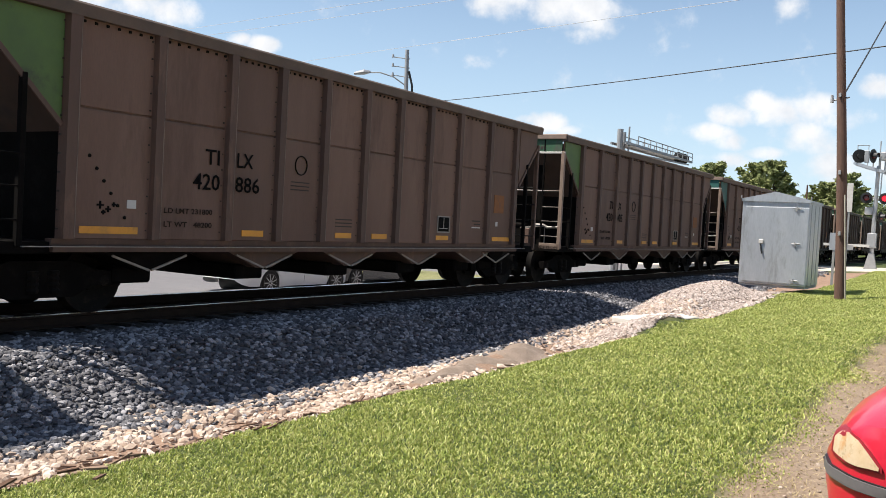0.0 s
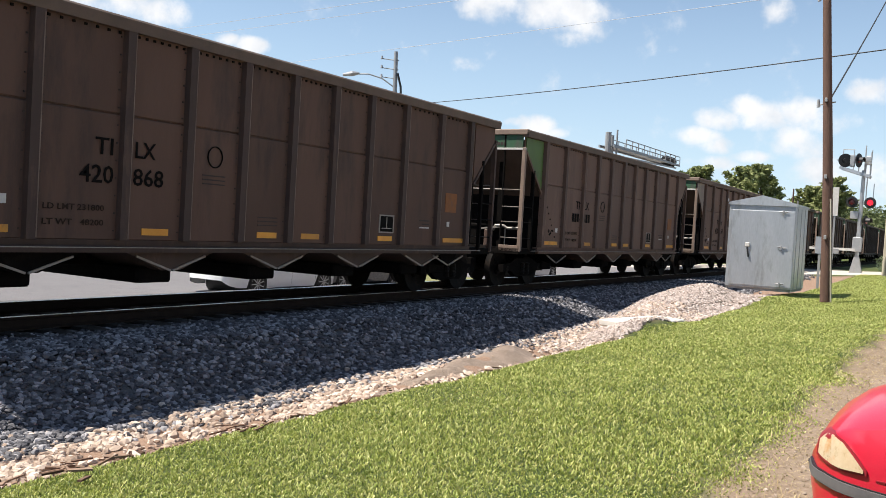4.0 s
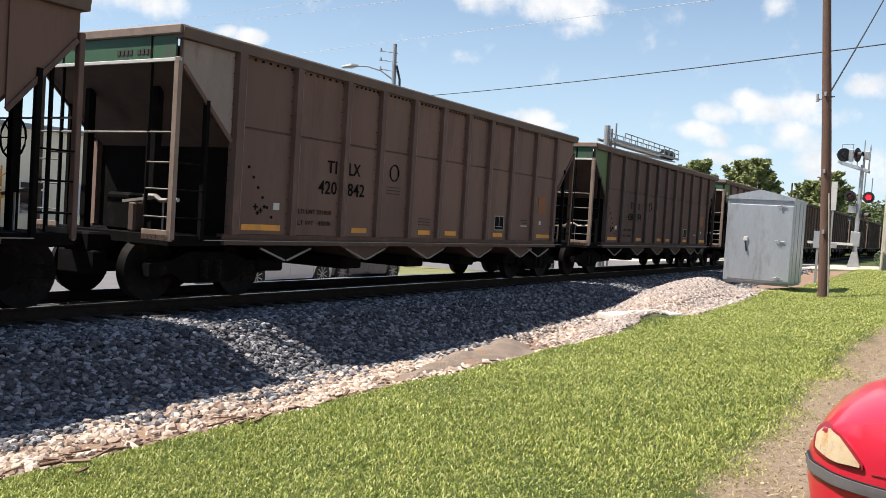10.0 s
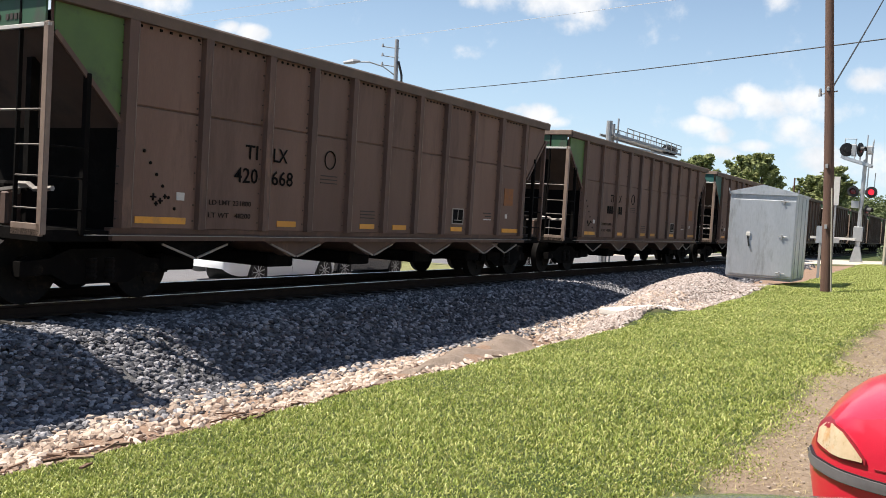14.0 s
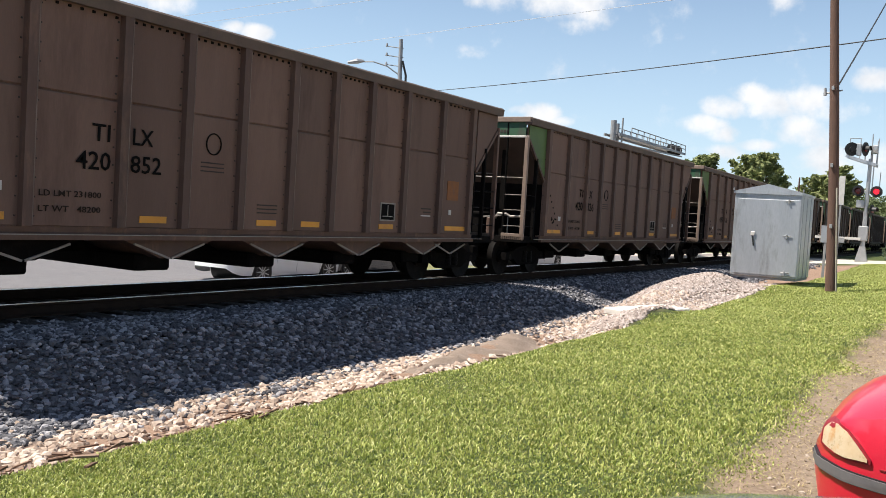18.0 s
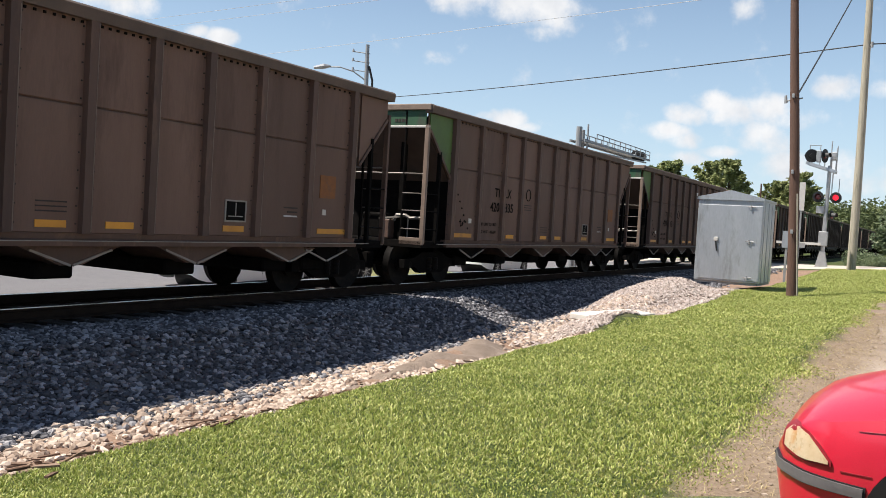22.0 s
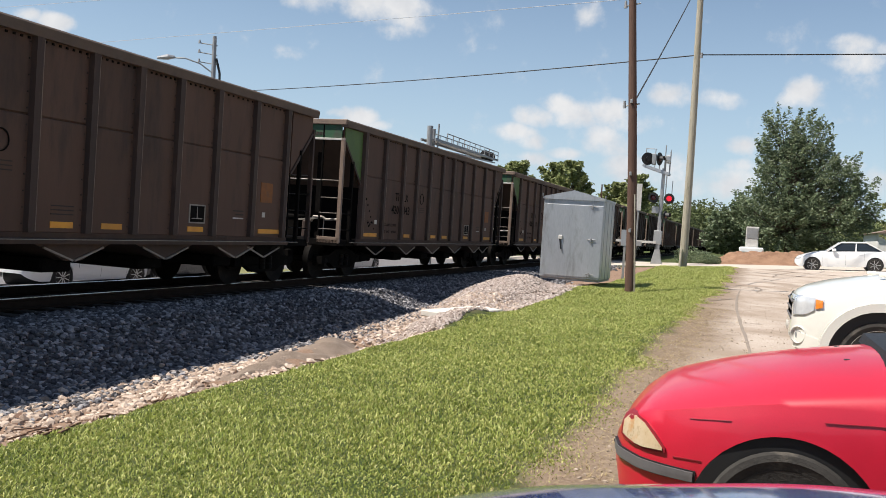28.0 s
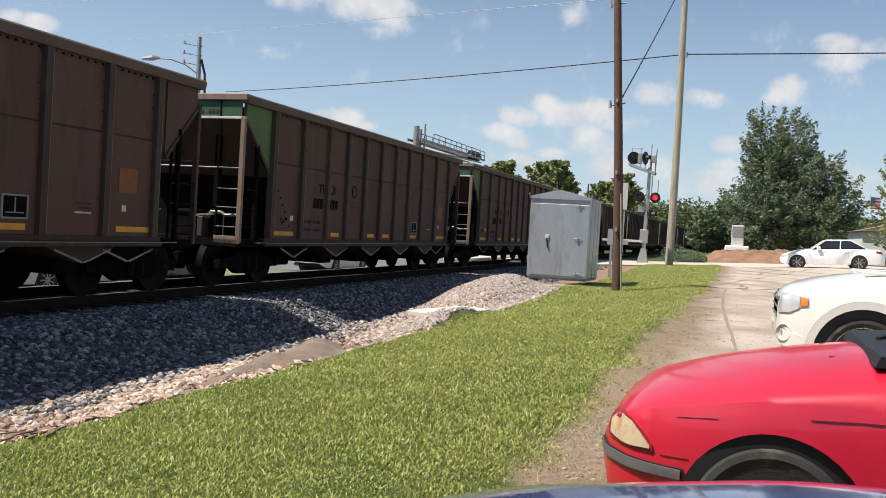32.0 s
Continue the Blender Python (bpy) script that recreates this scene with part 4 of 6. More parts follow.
# ---- trackside ----
def signal_house():
    x0, x1, y0, y1 = -5.96, -4.19, 25.4, 27.35
    z0 = .28
    h = thing("signal_house", "grey galvanized metal signal equipment house beside the track", "equipment cabinet", pose((x0 + x1) / 2, (y0 + y1) / 2, z0))
    w, d, H = (x1 - x0) / 2, (y1 - y0) / 2, 2.40
    bm = B()
    box(bm, -w + .03, w - .03, -d + .03, d - .03, 0, .06)
    part("base_skid", bm, GALV_DARK, h)
    bm = B()
    box(bm, -w, w, -d, d, .06, H, .02)
    part("body", bm, GALV, h)
    bm = B()
    prism(bm, [(-w - .025, H - .06), (w + .025, H - .06), (w + .025, H + .01), (0, H + .22), (-w - .025, H + .01)], "y", -d - .04, d + .04)
    part("roof", bm, GALV, h, "low gabled metal roof")
    bm = B()
    box(bm, -w + .1, w - .02, -d - .02, -d - .001, .12, H - .2, .008)
    door = part("door", bm, GALV, h)
    for z in (.22, 1.22, H - .22):
        bm = B()
        bar(bm, (w - .42, -d - .045, z), (w - .20, -d - .045, z), .014, n=6)
        box(bm, w - .34, w - .30, -d - .06, -d - .02, z - .09, z + .05, .006)
        part("hinge", bm, GALV_DARK, door)
    bm = B()
    box(bm, -w + .5, -w + .62, -d - .06, -d - .02, 1.18, 1.30, .015)
    part("lock_plate", bm, WHITE_PAINT, door, "pale lock plate")
    bm = B()
    strut(bm, (-w + .55, -d - .04, 1.18), (-w + .60, -d - .05, .90), .035)
    part("padlock", bm, BLACK, door)
    for sx in (-w - .03, w + .03):
        bm = B()
        bar(bm, (sx, -d - .05, H + .02), (sx, -d - .05, H + .10), .02, n=6)
        part("lifting_lug", bm, GALV_DARK, h)
    for i in range(3):
        bm = B()
        box(bm, w - .001, w + .012, -d + .25 + i * .6, -d + .29 + i * .6, .08, H - .1)
        part("seam", bm, GALV, h)

signal_house()

def wooden_pole(x, y, height, r, mat, label, lean=(0, 0)):
    z = ground_z(x, y)
    p = thing("utility_pole", label, "utility pole", pose(x, y, z - .02, lean[0], lean[1], 0))
    bm = B()
    pts, rr = [], []
    for i in range(13):
        f = i / 12
        pts.append((.03 * math.sin(f * 5), .02 * math.sin(f * 7 + 1), f * height))
        rr.append(r * (1 - .35 * f) * (1 + .02 * math.sin(i * 3.1)))
    tube(bm, pts, rr, 14)
    part("shaft", bm, mat, p, smooth=60)
    return p

def span(name, label, a, b, sag, r, mat):
    a, b = Vector(a), Vector(b)
    bm = B()
    tube(bm, [a.lerp(b, i / 24) - Vector((0, 0, sag * 4 * (i / 24) * (1 - i / 24))) for i in range(25)], r, 5)
    tagged(part(name, bm, mat), label, "cable")

def poles():
    p = wooden_pole(-3.09, 23.7, 9.5, .135, POLE_DARK, "dark creosoted wooden utility pole on the lawn", (0, -3.2))
    bm = B()
    bar(bm, (.14, -.12, .0), (.12, -.12, 2.6), .022, n=6)
    part("conduit", bm, POLE_PALE, p, "pale ground-wire moulding")
    for z in (4.95, 7.6):
        bm = B()
        bar(bm, (-.2, 0, z), (.2, 0, z + .05), .018, n=6)
        bar(bm, (-.2, 0, z - .05), (-.2, 0, z + .14), .045, .03, n=8)
        part("insulator_bracket", bm, GALV_DARK, p)
    for z in (1.6, 3.1, 5.0):
        bm = B()
        box(bm, -.03, .03, -.17, -.12, z, z + .1, .005)
        part("tag", bm, GALV_DARK, p)
    q = wooden_pole(-3.35, 44.6, 17.0, .20, POLE_PALE, "pale weathered wooden utility pole at the road edge", (0, -.2))
    bm = B()
    bar(bm, (-.1, -.28, .0), (-.08, -.26, .9), .06, n=8)
    part("guard", bm, POLE_PALE, q)
    bm = B()
    bar(bm, (.25, -.1, 10.3), (.0, -.1, 10.3), .03, n=6)
    bar(bm, (.22, -.1, 10.2), (.22, -.1, 10.45), .06, n=8)
    part("insulator_bracket", bm, GALV_DARK, q)
    black = "black overhead cable slung between poles"
    span("overhead_cable", black, (-3.15, 44.5, 10.72), (-43.6, 67, 12.3), .2, .03, WIRE)
    span("overhead_cable", black, (-3.15, 44.5, 10.72), (30, 52, 12.4), .05, .03, WIRE)
    span("drop_cable", "black twisted service drop cable", (-3.38, 23.65, 5.07), (-3.35, 44.6, 14.7), .1, .022, WIRE)
    pale = "thin bright bare power line"
    span("power_line", pale, (-60, 46.0, 10.9), (40, 23.4, 10.6), .15, .014, WIRE_PALE)
    span("power_line", pale, (-60, 37.2, 11.8), (40, 25.6, 11.6), .1, .013, WIRE_PALE)
    span("power_line", pale, (-60, 39.0, 11.8), (40, 26.6, 11.6), .1, .013, WIRE_PALE)
    # far street pole with lamp arm
    x, y = -22.0, 32.1
    s = wooden_pole(x, y, 9.75, .13, GALV_DARK, "grey street pole with cross-arms and a lamp", (0, -1.5))
    for k, z in enumerate((9.35, 8.95, 8.55)):
        bm = B()
        bar(bm, (-.55, -.3, z + .08), (.1, .05, z), .022, n=5)
        arm = part("crossarm", bm, GALV_DARK, s)
        bm = B()
        bar(bm, (-.55, -.3, z + .06), (-.55, -.3, z + .2), .06, .035, n=8)
        part("insulator", bm, GALV_DARK, arm)
    bm = B()
    tube(bm, [(0, 0, 8.15), (-.5, -.3, 8.55), (-1.0, -.65, 8.72), (-1.5, -.95, 8.70)], .03, 6)
    la = part("lamp_arm", bm, GALV_DARK, s)
    bm = B()
    tube(bm, [(-1.35, -.85, 8.74), (-1.6, -1.0, 8.72), (-1.95, -1.25, 8.64)], [.05, .12, .06], 8)
    part("lamp_head", bm, ALU, la, "pale cobra-head lamp")
    bm = B()
    tube(bm, [(.12, 0, 6.8), (.24, .1, 7.4), (.22, .1, 8.2), (.1, 0, 8.8)], .05, 8)
    part("cable_riser", bm, BLACK, s)

wooden_pole(-16.9, 100, 8.2, .12, POLE_DARK, "distant thin wooden pole")
poles()

def flasher(parent, pos, facing, lit, r=.30):
    """A round black crossing lamp with its backing disc and hood; facing is its heading."""
    m = Matrix.Translation(pos) @ Matrix.Rotation(radians(facing), 4, "Z") @ Matrix.Rotation(radians(90), 4, "X")
    bm = B()
    lathe(bm, [(r, -.012), (r, .0), (.16, .004), (.0001, .004)], 24, m)
    disc = part("flasher", bm, BLACK, parent, "black round flasher")
    bm = B()
    lathe(bm, [(.155, .01), (.155, .04), (.10, .055), (.0001, .06)], 20, m)
    part("flasher_lens", bm, SIGNAL_LIT if lit else SIGNAL_DARK, disc, "red lens")
    bm = B()
    for k in range(10):
        a, b = radians(-20 + k * 22), radians(-20 + (k + 1) * 22)
        for (u, w) in ((a, b),):
            q = [(.17 * math.cos(u), .17 * math.sin(u), 0), (.17 * math.cos(w), .17 * math.sin(w), 0), (.17 * math.cos(w), .17 * math.sin(w), .28), (.17 * math.cos(u), .17 * math.sin(u), .28)]
            vs = [bm.verts.new(m @ Vector(c)) for c in q] + [bm.verts.new(m @ Vector((c[0] * 1.04, c[1] * 1.04, c[2]))) for c in q]
            for f in ((0, 1, 2, 3), (7, 6, 5, 4), (0, 4, 5, 1), (1, 5, 6, 2), (2, 6, 7, 3), (3, 7, 4, 0)):
                bm.faces.new([vs[i] for i in f])
    part("hood", bm, BLACK, disc)
    bm = B()
    lathe(bm, [(.14, -.14), (.14, -.012)], 14, m)
    part("housing", bm, BLACK, disc)

def crossing_signal():
    x, y = -5.50, 53.0
    z = ground_z(x, y)
    c = thing("crossing_signal", "aluminium railway crossing signal with red flashers at the road", "crossing signal", pose(x, y, z, 0, .8, 0))
    bm = B()
    prism(bm, [(-.34, -.1), (.34, -.1), (.13, .85), (-.13, .85)], "y", -.2, .2)
    part("base", bm, ALU, c)
    bm = B()
    bar(bm, (0, 0, .6), (0, 0, 5.6), .12, .10, n=12)
    part("mast", bm, ALU, c, smooth=40)
    bm = B()
    box(bm, -.26, .2, -.2, .2, 1.15, 1.95, .03)
    part("gate_mechanism", bm, ALU, c)
    bm = B()
    strut(bm, (-.1, -.25, 1.25), (-2.4, -.3, 1.2), .10, .14)
    part("gate_arm", bm, WHITE_PAINT, c, "white counterweight arm")
    bm = B()
    strut(bm, (-.9, -.25, 1.1), (-1.6, -.3, 1.1), .14, .26)
    part("counterweight", bm, GALV_DARK, c)
    bm = B()
    box(bm, -.45, .45, -.06, .06, 3.80, 3.90, .01)
    part("flasher_bar", bm, ALU, c)
    flasher(c, (-.45, -.16, 3.85), 0, False)
    flasher(c, (.45, -.16, 3.85), 0, True)
    flasher(c, (.30, .05, 2.85), 70, False)
    bm = B()
    bar(bm, (0, 0, 2.85), (.3, .05, 2.85), .03, n=6)
    box(bm, -.5, -.1, -.1, .1, 2.95, 3.35, .02)
    part("flasher_bracket", bm, ALU, c)
    # upper arm with two more lamps; it rises away from the mast
    def deck(u):
        return 5.25 - .30 * (u - .35)
    bm = B()
    for yy in (-.42, .42):
        strut(bm, (.35, yy, deck(.35)), (-1.2, yy, deck(-1.2)), .07, .16)
    for i in range(9):
        u = .3 - i * .18
        strut(bm, (u, -.42, deck(u) + .05), (u, .42, deck(u) + .05), .10, .03)
    part("platform", bm, GALV, c, "grating platform")
    for u in (-1.15, -.6, .3):
        bm = B()
        bar(bm, (u, .40, deck(u)), (u, .40, 6.75), .025, n=6)
        part("handrail_post", bm, ALU, c)
    for zz in (6.45, 6.75):
        bm = B()
        bar(bm, (-1.18, .40, zz), (-.55, .40, zz), .022, n=6)
        part("handrail", bm, ALU, c)
    flasher(c, (-.93, -.42, 6.08), 205, False, .37)
    flasher(c, (-.25, -.42, 6.10), 68, False, .38)
    bm = B()
    strut(bm, (-1.35, -.3, 6.1), (.3, -.3, 6.1), .07)
    for u in (-.93, -.25, .1):
        strut(bm, (u, -.3, 6.1), (u, -.2, deck(u)), .06)
    part("lamp_bracket", bm, ALU, c)
    bm = B()
    box(bm, -.72, -.46, -.34, -.10, 5.75, 6.4, .03)
    box(bm, .05, .35, -.2, .2, 5.9, 6.35, .05)
    part("junction_box", bm, ALU, c)
    for xx, yy, zt in ((.02, .0, 6.95), (.3, .1, 6.6)):
        bm = B()
        bar(bm, (xx, yy, 5.2), (xx, yy, zt), .035, n=6)
        part("conduit", bm, ALU, c)
    bm = B()
    for zz in range(9):
        bar(bm, (.16, -.12, 4.1 + zz * .14), (.16, .12, 4.1 + zz * .14), .012, n=5)
    bar(bm, (.2, -.12, 4.0), (.2, -.12, 5.3), .018, n=6)
    bar(bm, (.2, .12, 4.0), (.2, .12, 5.3), .018, n=6)
    part("ladder", bm, ALU, c)
    bm = B()
    bar(bm, (.55, .1, 3.6), (.55, .1, 4.9), .025, n=6)
    part("antenna", bm, ALU, c)

def far_cantilever():
    x, y = -16.0, 42.0
    z = ground_z(x, y)
    c = thing("signal_cantilever", "galvanized signal cantilever with a railed walkway over the far street", "signal gantry", pose(x, y, z))
    deck, top = 6.0 - z, 6.46 - z
    for xx, yy, r, h in ((0, 0, .15, top + .2), (0, .55, .10, top + .1), (.35, .3, .045, top + .35)):
        bm = B()
        bar(bm, (xx, yy, 0), (xx, yy, h), r, n=10)
        part("mast", bm, GALV_DARK, c)
    for xx in (-.38, .38):
        bm = B()
        strut(bm, (xx, -.2, deck - .05), (xx, 11.2, deck - .05), .07, .12)
        part("walkway_beam", bm, GALV_DARK, c)
        for h in (top - .22, top):
            bm = B()
            bar(bm, (xx, 1.6, h), (xx, 11.2, h), .028, n=6)
            part("handrail", bm, GALV_DARK, c)
        for i in range(11):
            bm = B()
            bar(bm, (xx, 1.6 + i * .96, deck - .05), (xx, 1.6 + i * .96, top), .026, n=6)
            part("handrail_post", bm, GALV_DARK, c)
        bm = B()
        strut(bm, (xx, 0, deck - .5), (xx, 10.5, deck - .25), .06, .08)
        part("lower_chord", bm, GALV_DARK, c)
    for i in range(22):
        bm = B()
        box(bm, -.36, .36, .1 + i * .5, .42 + i * .5, deck - .03, deck + .0)
        part("grating", bm, GALV_DARK, c)
    for yy, facing in ((9.3, 180), (10.5, 180), (9.9, 0)):
        flasher(c, (.1, yy, deck + .1), facing, False)
    bm = B()
    box(bm, -.2, .2, 9.0, 10.9, deck + .02, deck + .12, .02)
    part("lamp_arm", bm, GALV_DARK, c)

crossing_signal()
far_cantilever()

def post_sign(name, x, y, h, w, hh, mat, label):
    z = ground_z(x, y)
    s = thing(name, label, "sign", pose(x, y, z))
    bm = B()
    box(bm, -.04, .04, -.03, .03, 0, h)
    part("post", bm, GALV_DARK, s)
    bm = B()
    box(bm, -w / 2, w / 2, -.05, -.03, h - hh, h)
    part("sign_plate", bm, mat, s)

post_sign("sign", -5.98, 47.0, 4.3, .27, 1.4, WHITE_PAINT, "narrow pale sign on a post by the crossing")
post_sign("marker_post", -4.9, 66, 2.6, .3, .5, WHITE_PAINT, "small marker post beyond the crossing")
post_sign("marker_post", -4.68, 33.6, 1.85, .3, .6, GALV, "grey meter box on a post near the pole")

# ---- vehicles ----
def wheel(parent, m, r, w, rim_mat, spokes=7, steel=False):
    bm = B()
    lathe(bm, [(r * .76, -w / 2), (r * .93, -w / 2), (r * .99, -w * .36), (r, 0), (r * .99, w * .36), (r * .95, w / 2), (r * .87, w / 2 + .008), (r * .84, w / 2 + .003), (r * .76, w / 2 - .006)], 40, m)
    tyre = part("wheel", bm, RUBBER, parent, "worn black tyre", smooth=35)
    bm = B()
    lathe(bm, [(r * .77, w * .42), (r * .755, w * .475), (r * .725, w * .46), (r * .70, w * .30), (r * .64, w * .06), (.0001, w * .02)], 36, m)
    if steel:
        lathe(bm, [(r * .2, w * .02), (r * .18, w * .22), (.0001, w * .24)], 20, m)
    part("rim", bm, rim_mat if not steel else BLACK, tyre, smooth=30)
    if not steel:
        bm = B()
        for k in range(spokes):
            a = 2 * math.pi * k / spokes
            bmx = m @ Matrix.Rotation(a, 4, "Z")
            strut(bm, bmx @ Vector((r * .08, 0, w * .38)), bmx @ Vector((r * .73, 0, w * .44)), r * .13, w * .12)
        lathe(bm, [(r * .14, w * .3), (r * .13, w * .45), (.0001, w * .46)], 16, m)
        part("spokes", bm, rim_mat, tyre)

def section(w, zb, zs, zc):
    """Half of a car's cross-section, from the sill up over a rounded shoulder to the middle."""
    low = .955 + .035 * min(1, max(0, (zb - .22) / .3))
    h, c = zs - zb, zc - zs
    return [(w * low, zb), (w * (low * .4 + .6), zb + h * .22), (w, zb + h * .5), (w * .992, zb + h * .72), (w * .975, zb + h * .88), (w * .945, zs),
            (w * .90, zs + c * .20), (w * .82, zs + c * .42), (w * .68, zs + c * .68), (w * .45, zs + c * .88), (w * .2, zs + c * .98), (0, zc)]

def curve(u, us, vs):
    """A soft line through a car's profile points; its ends stay where they are."""
    r = min(.09, u - us[0], us[-1] - u)
    return sum(float(np.interp(u + r * q, us, vs)) for q in (-1, -.67, -.33, 0, .33, .67, 1)) / 7

def car_body(spec, paint, parent):
    """A shell from stations along the car (nose at 0): sill or arch below, shoulder, and the crowned top. spec holds the curves."""
    Ls, hw = spec["length"], spec["half"]
    arches, ar = spec["axles"], spec["arch"]
    us = sorted(set([round(v, 3) for v in np.linspace(0, Ls, 90)] + [round(a + ar * math.cos(t), 3) for a in arches for t in np.linspace(0, math.pi, 19)]))
    us = [u for i, u in enumerate(us) if 0 <= u <= Ls and (i == 0 or i == len(us) - 1 or u - us[i - 1] > .012)]
    nose, tail = spec["plan"]
    rows = []
    for u in us:
        f = curve(u, *nose) if u < Ls / 2 else curve(u, *tail)
        w = hw * f
        zb = curve(u, *spec["bottom"])
        cut = zb
        for a in arches:
            if abs(u - a) < ar:
                cut = max(cut, spec["hub"] + math.sqrt(ar * ar - (u - a) ** 2))
        zs, zc = curve(u, *spec["shoulder"]), curve(u, *spec["crown"])
        zs = max(zs, cut + .01)
        side = section(w, zb, zs, zc)
        if cut > zb:
            heights = [cut + (zs - cut) * q for q in (0, .22, .5, .72, .88, 1)]
            side = [(float(np.interp(h, [p[1] for p in side[:6]], [p[0] for p in side[:6]])), h) for h in heights] + side[6:]
        rows.append([(u, v, z) for v, z in side] + [(u, -v, z) for v, z in side[-2::-1]])
    bm = B()
    vs = [[bm.verts.new(c) for c in r] for r in rows]
    for a, b in zip(vs, vs[1:]):
        for i in range(len(a) - 1):
            bm.faces.new((a[i], b[i], b[i + 1], a[i + 1]))
    bm.faces.new(vs[0][::-1]), bm.faces.new(vs[-1])
    body = part("body", bm, paint, parent, smooth=42)
    # dark wells behind the wheels
    for a in arches:
        bm = B()
        lathe(bm, [(ar * 1.0, -hw + .04), (ar * 1.0, hw - .04)], 24, Matrix.Translation((a, 0, spec["hub"])) @ Matrix.Rotation(radians(90), 4, "X"))
        part("wheel_well", bm, BLACK, parent)
    return body

def greenhouse(spec, paint, parent):
    """Side windows, windscreens and roof above the shoulder: a glass block with pillars and a roof panel."""
    g = spec["house"]   # (u, z) corners: base front, roof front, roof rear, base rear
    (u0, z0), (u1, z1), (u2, z2), (u3, z3) = g
    wb, wt = spec["half"] * .90, spec["half"] * .70
    bm = B()
    lo = [bm.verts.new(c) for c in ((u0, wb * .92, z0), (u3, wb * .92, z3), (u3, -wb * .92, z3), (u0, -wb * .92, z0))]
    hi = [bm.verts.new(c) for c in ((u1, wt, z1), (u2, wt, z2), (u2, -wt, z2), (u1, -wt, z1))]
    for i in range(4):
        bm.faces.new((lo[i], lo[(i + 1) % 4], hi[(i + 1) % 4], hi[i]))
    bm.faces.new(hi), bm.faces.new(lo[::-1])
    bmesh.ops.bevel(bm, geom=list(bm.edges), offset=.05, segments=2, affect="EDGES")
    part("windows", bm, GLASS, parent, "dark car glass")
    bm = B()
    box(bm, u1 - .02, u2 + .02, -wt - .01, wt + .01, min(z1, z2) - .03, max(z1, z2) + .05, .04)
    part("roof", bm, paint, parent)
    for s in (1, -1):
        for (a, b) in (((u0 - .04, wb * .93, z0 - .02), (u1, wt + .01, z1 + .02)), ((u3 + .04, wb * .93, z3 - .02), (u2, wt + .01, z2 + .02)),
                       (((u0 + u3) / 2 + .05, wb * .95, (z0 + z3) / 2 - .02), ((u1 + u2) / 2 + .12, wt + .012, (z1 + z2) / 2 + .02))):
            bm = B()
            strut(bm, (a[0], s * a[1], a[2]), (b[0], s * b[1], b[2]), .075, .05)
            part("pillar", bm, paint, parent)
        bm = B()
        box(bm, u0 + .22, u0 + .42, *sorted((s * (wb + .02), s * (wb + .2))), z0 + .02, z0 + .15, .03)
        part("mirror", bm, paint, parent)

SEDAN = dict(length=4.5, half=.86, axles=(.76, 3.42), arch=.385, hub=.315,
             plan=(([0, .02, .06, .12, .2, .35, .6, 2.3], [.40, .56, .70, .79, .86, .93, .985, 1]), ([2.3, 3.7, 4.2, 4.42, 4.5], [1, .99, .94, .86, .7])),
             bottom=([0, .03, .08, .15, .4, 4.1, 4.4, 4.5], [.40, .32, .26, .23, .20, .22, .3, .42]),
             shoulder=([0, .03, .08, .15, .25, .36, .61, 1.2, 2.2, 3.6, 4.3, 4.5], [.52, .61, .66, .70, .728, .755, .812, .90, .93, .96, .93, .72]),
             crown=([0, .03, .08, .15, .28, .48, .70, .88, 1.17, 1.4, 3.3, 3.7, 4.3, 4.5], [.54, .64, .70, .755, .80, .868, .927, .97, 1.02, 1.03, 1.04, 1.03, 1.0, .75]),
             house=((1.38, .97), (2.0, 1.42), (3.05, 1.42), (3.75, 1.0)))
SUV = dict(length=4.45, half=.90, axles=(.76, 3.35), arch=.45, hub=.365,
           plan=(([0, .03, .08, .16, .28, .5, .9, 2.3], [.60, .72, .80, .87, .93, .98, 1, 1]), ([2.3, 3.9, 4.3, 4.45], [1, 1, .97, .9])),
           bottom=([0, .03, .1, .2, 4.2, 4.45], [.50, .38, .32, .28, .30, .4]),
           shoulder=([0, .03, .1, .3, .7, 1.2, 4.3, 4.45], [.80, .86, .90, .94, .99, 1.02, 1.06, 1.0]),
           crown=([0, .03, .1, .36, .67, 1.0, 1.3, 4.3, 4.45], [.84, .92, .97, 1.06, 1.12, 1.17, 1.18, 1.18, 1.0]),
           house=((1.12, 1.10), (1.85, 1.68), (4.05, 1.68), (4.35, 1.12)))
NAVY = dict(SEDAN, length=5.0, axles=(.95, 3.85), crown=([0, .03, .08, .15, .28, .48, .70, 1.25, 1.8, 2.0, 3.7, 4.2, 4.8, 5.0], [.52, .61, .67, .735, .80, .865, .92, 1.0, 1.05, 1.06, 1.06, 1.05, 1.02, .75]),
            shoulder=([0, .03, .08, .15, .25, .36, .68, 1.25, 2.2, 4.0, 4.8, 5.0], [.50, .58, .63, .67, .71, .75, .83, .93, .97, .99, .96, .72]),
            plan=(SEDAN["plan"][0], ([2.3, 4.2, 4.7, 4.92, 5.0], [1, .99, .94, .86, .7])), bottom=([0, .03, .08, .15, .4, 4.6, 4.9, 5.0], [.40, .32, .26, .23, .20, .22, .3, .42]),
            house=((1.78, .98), (2.55, 1.45), (3.6, 1.45), (4.3, 1.02)))

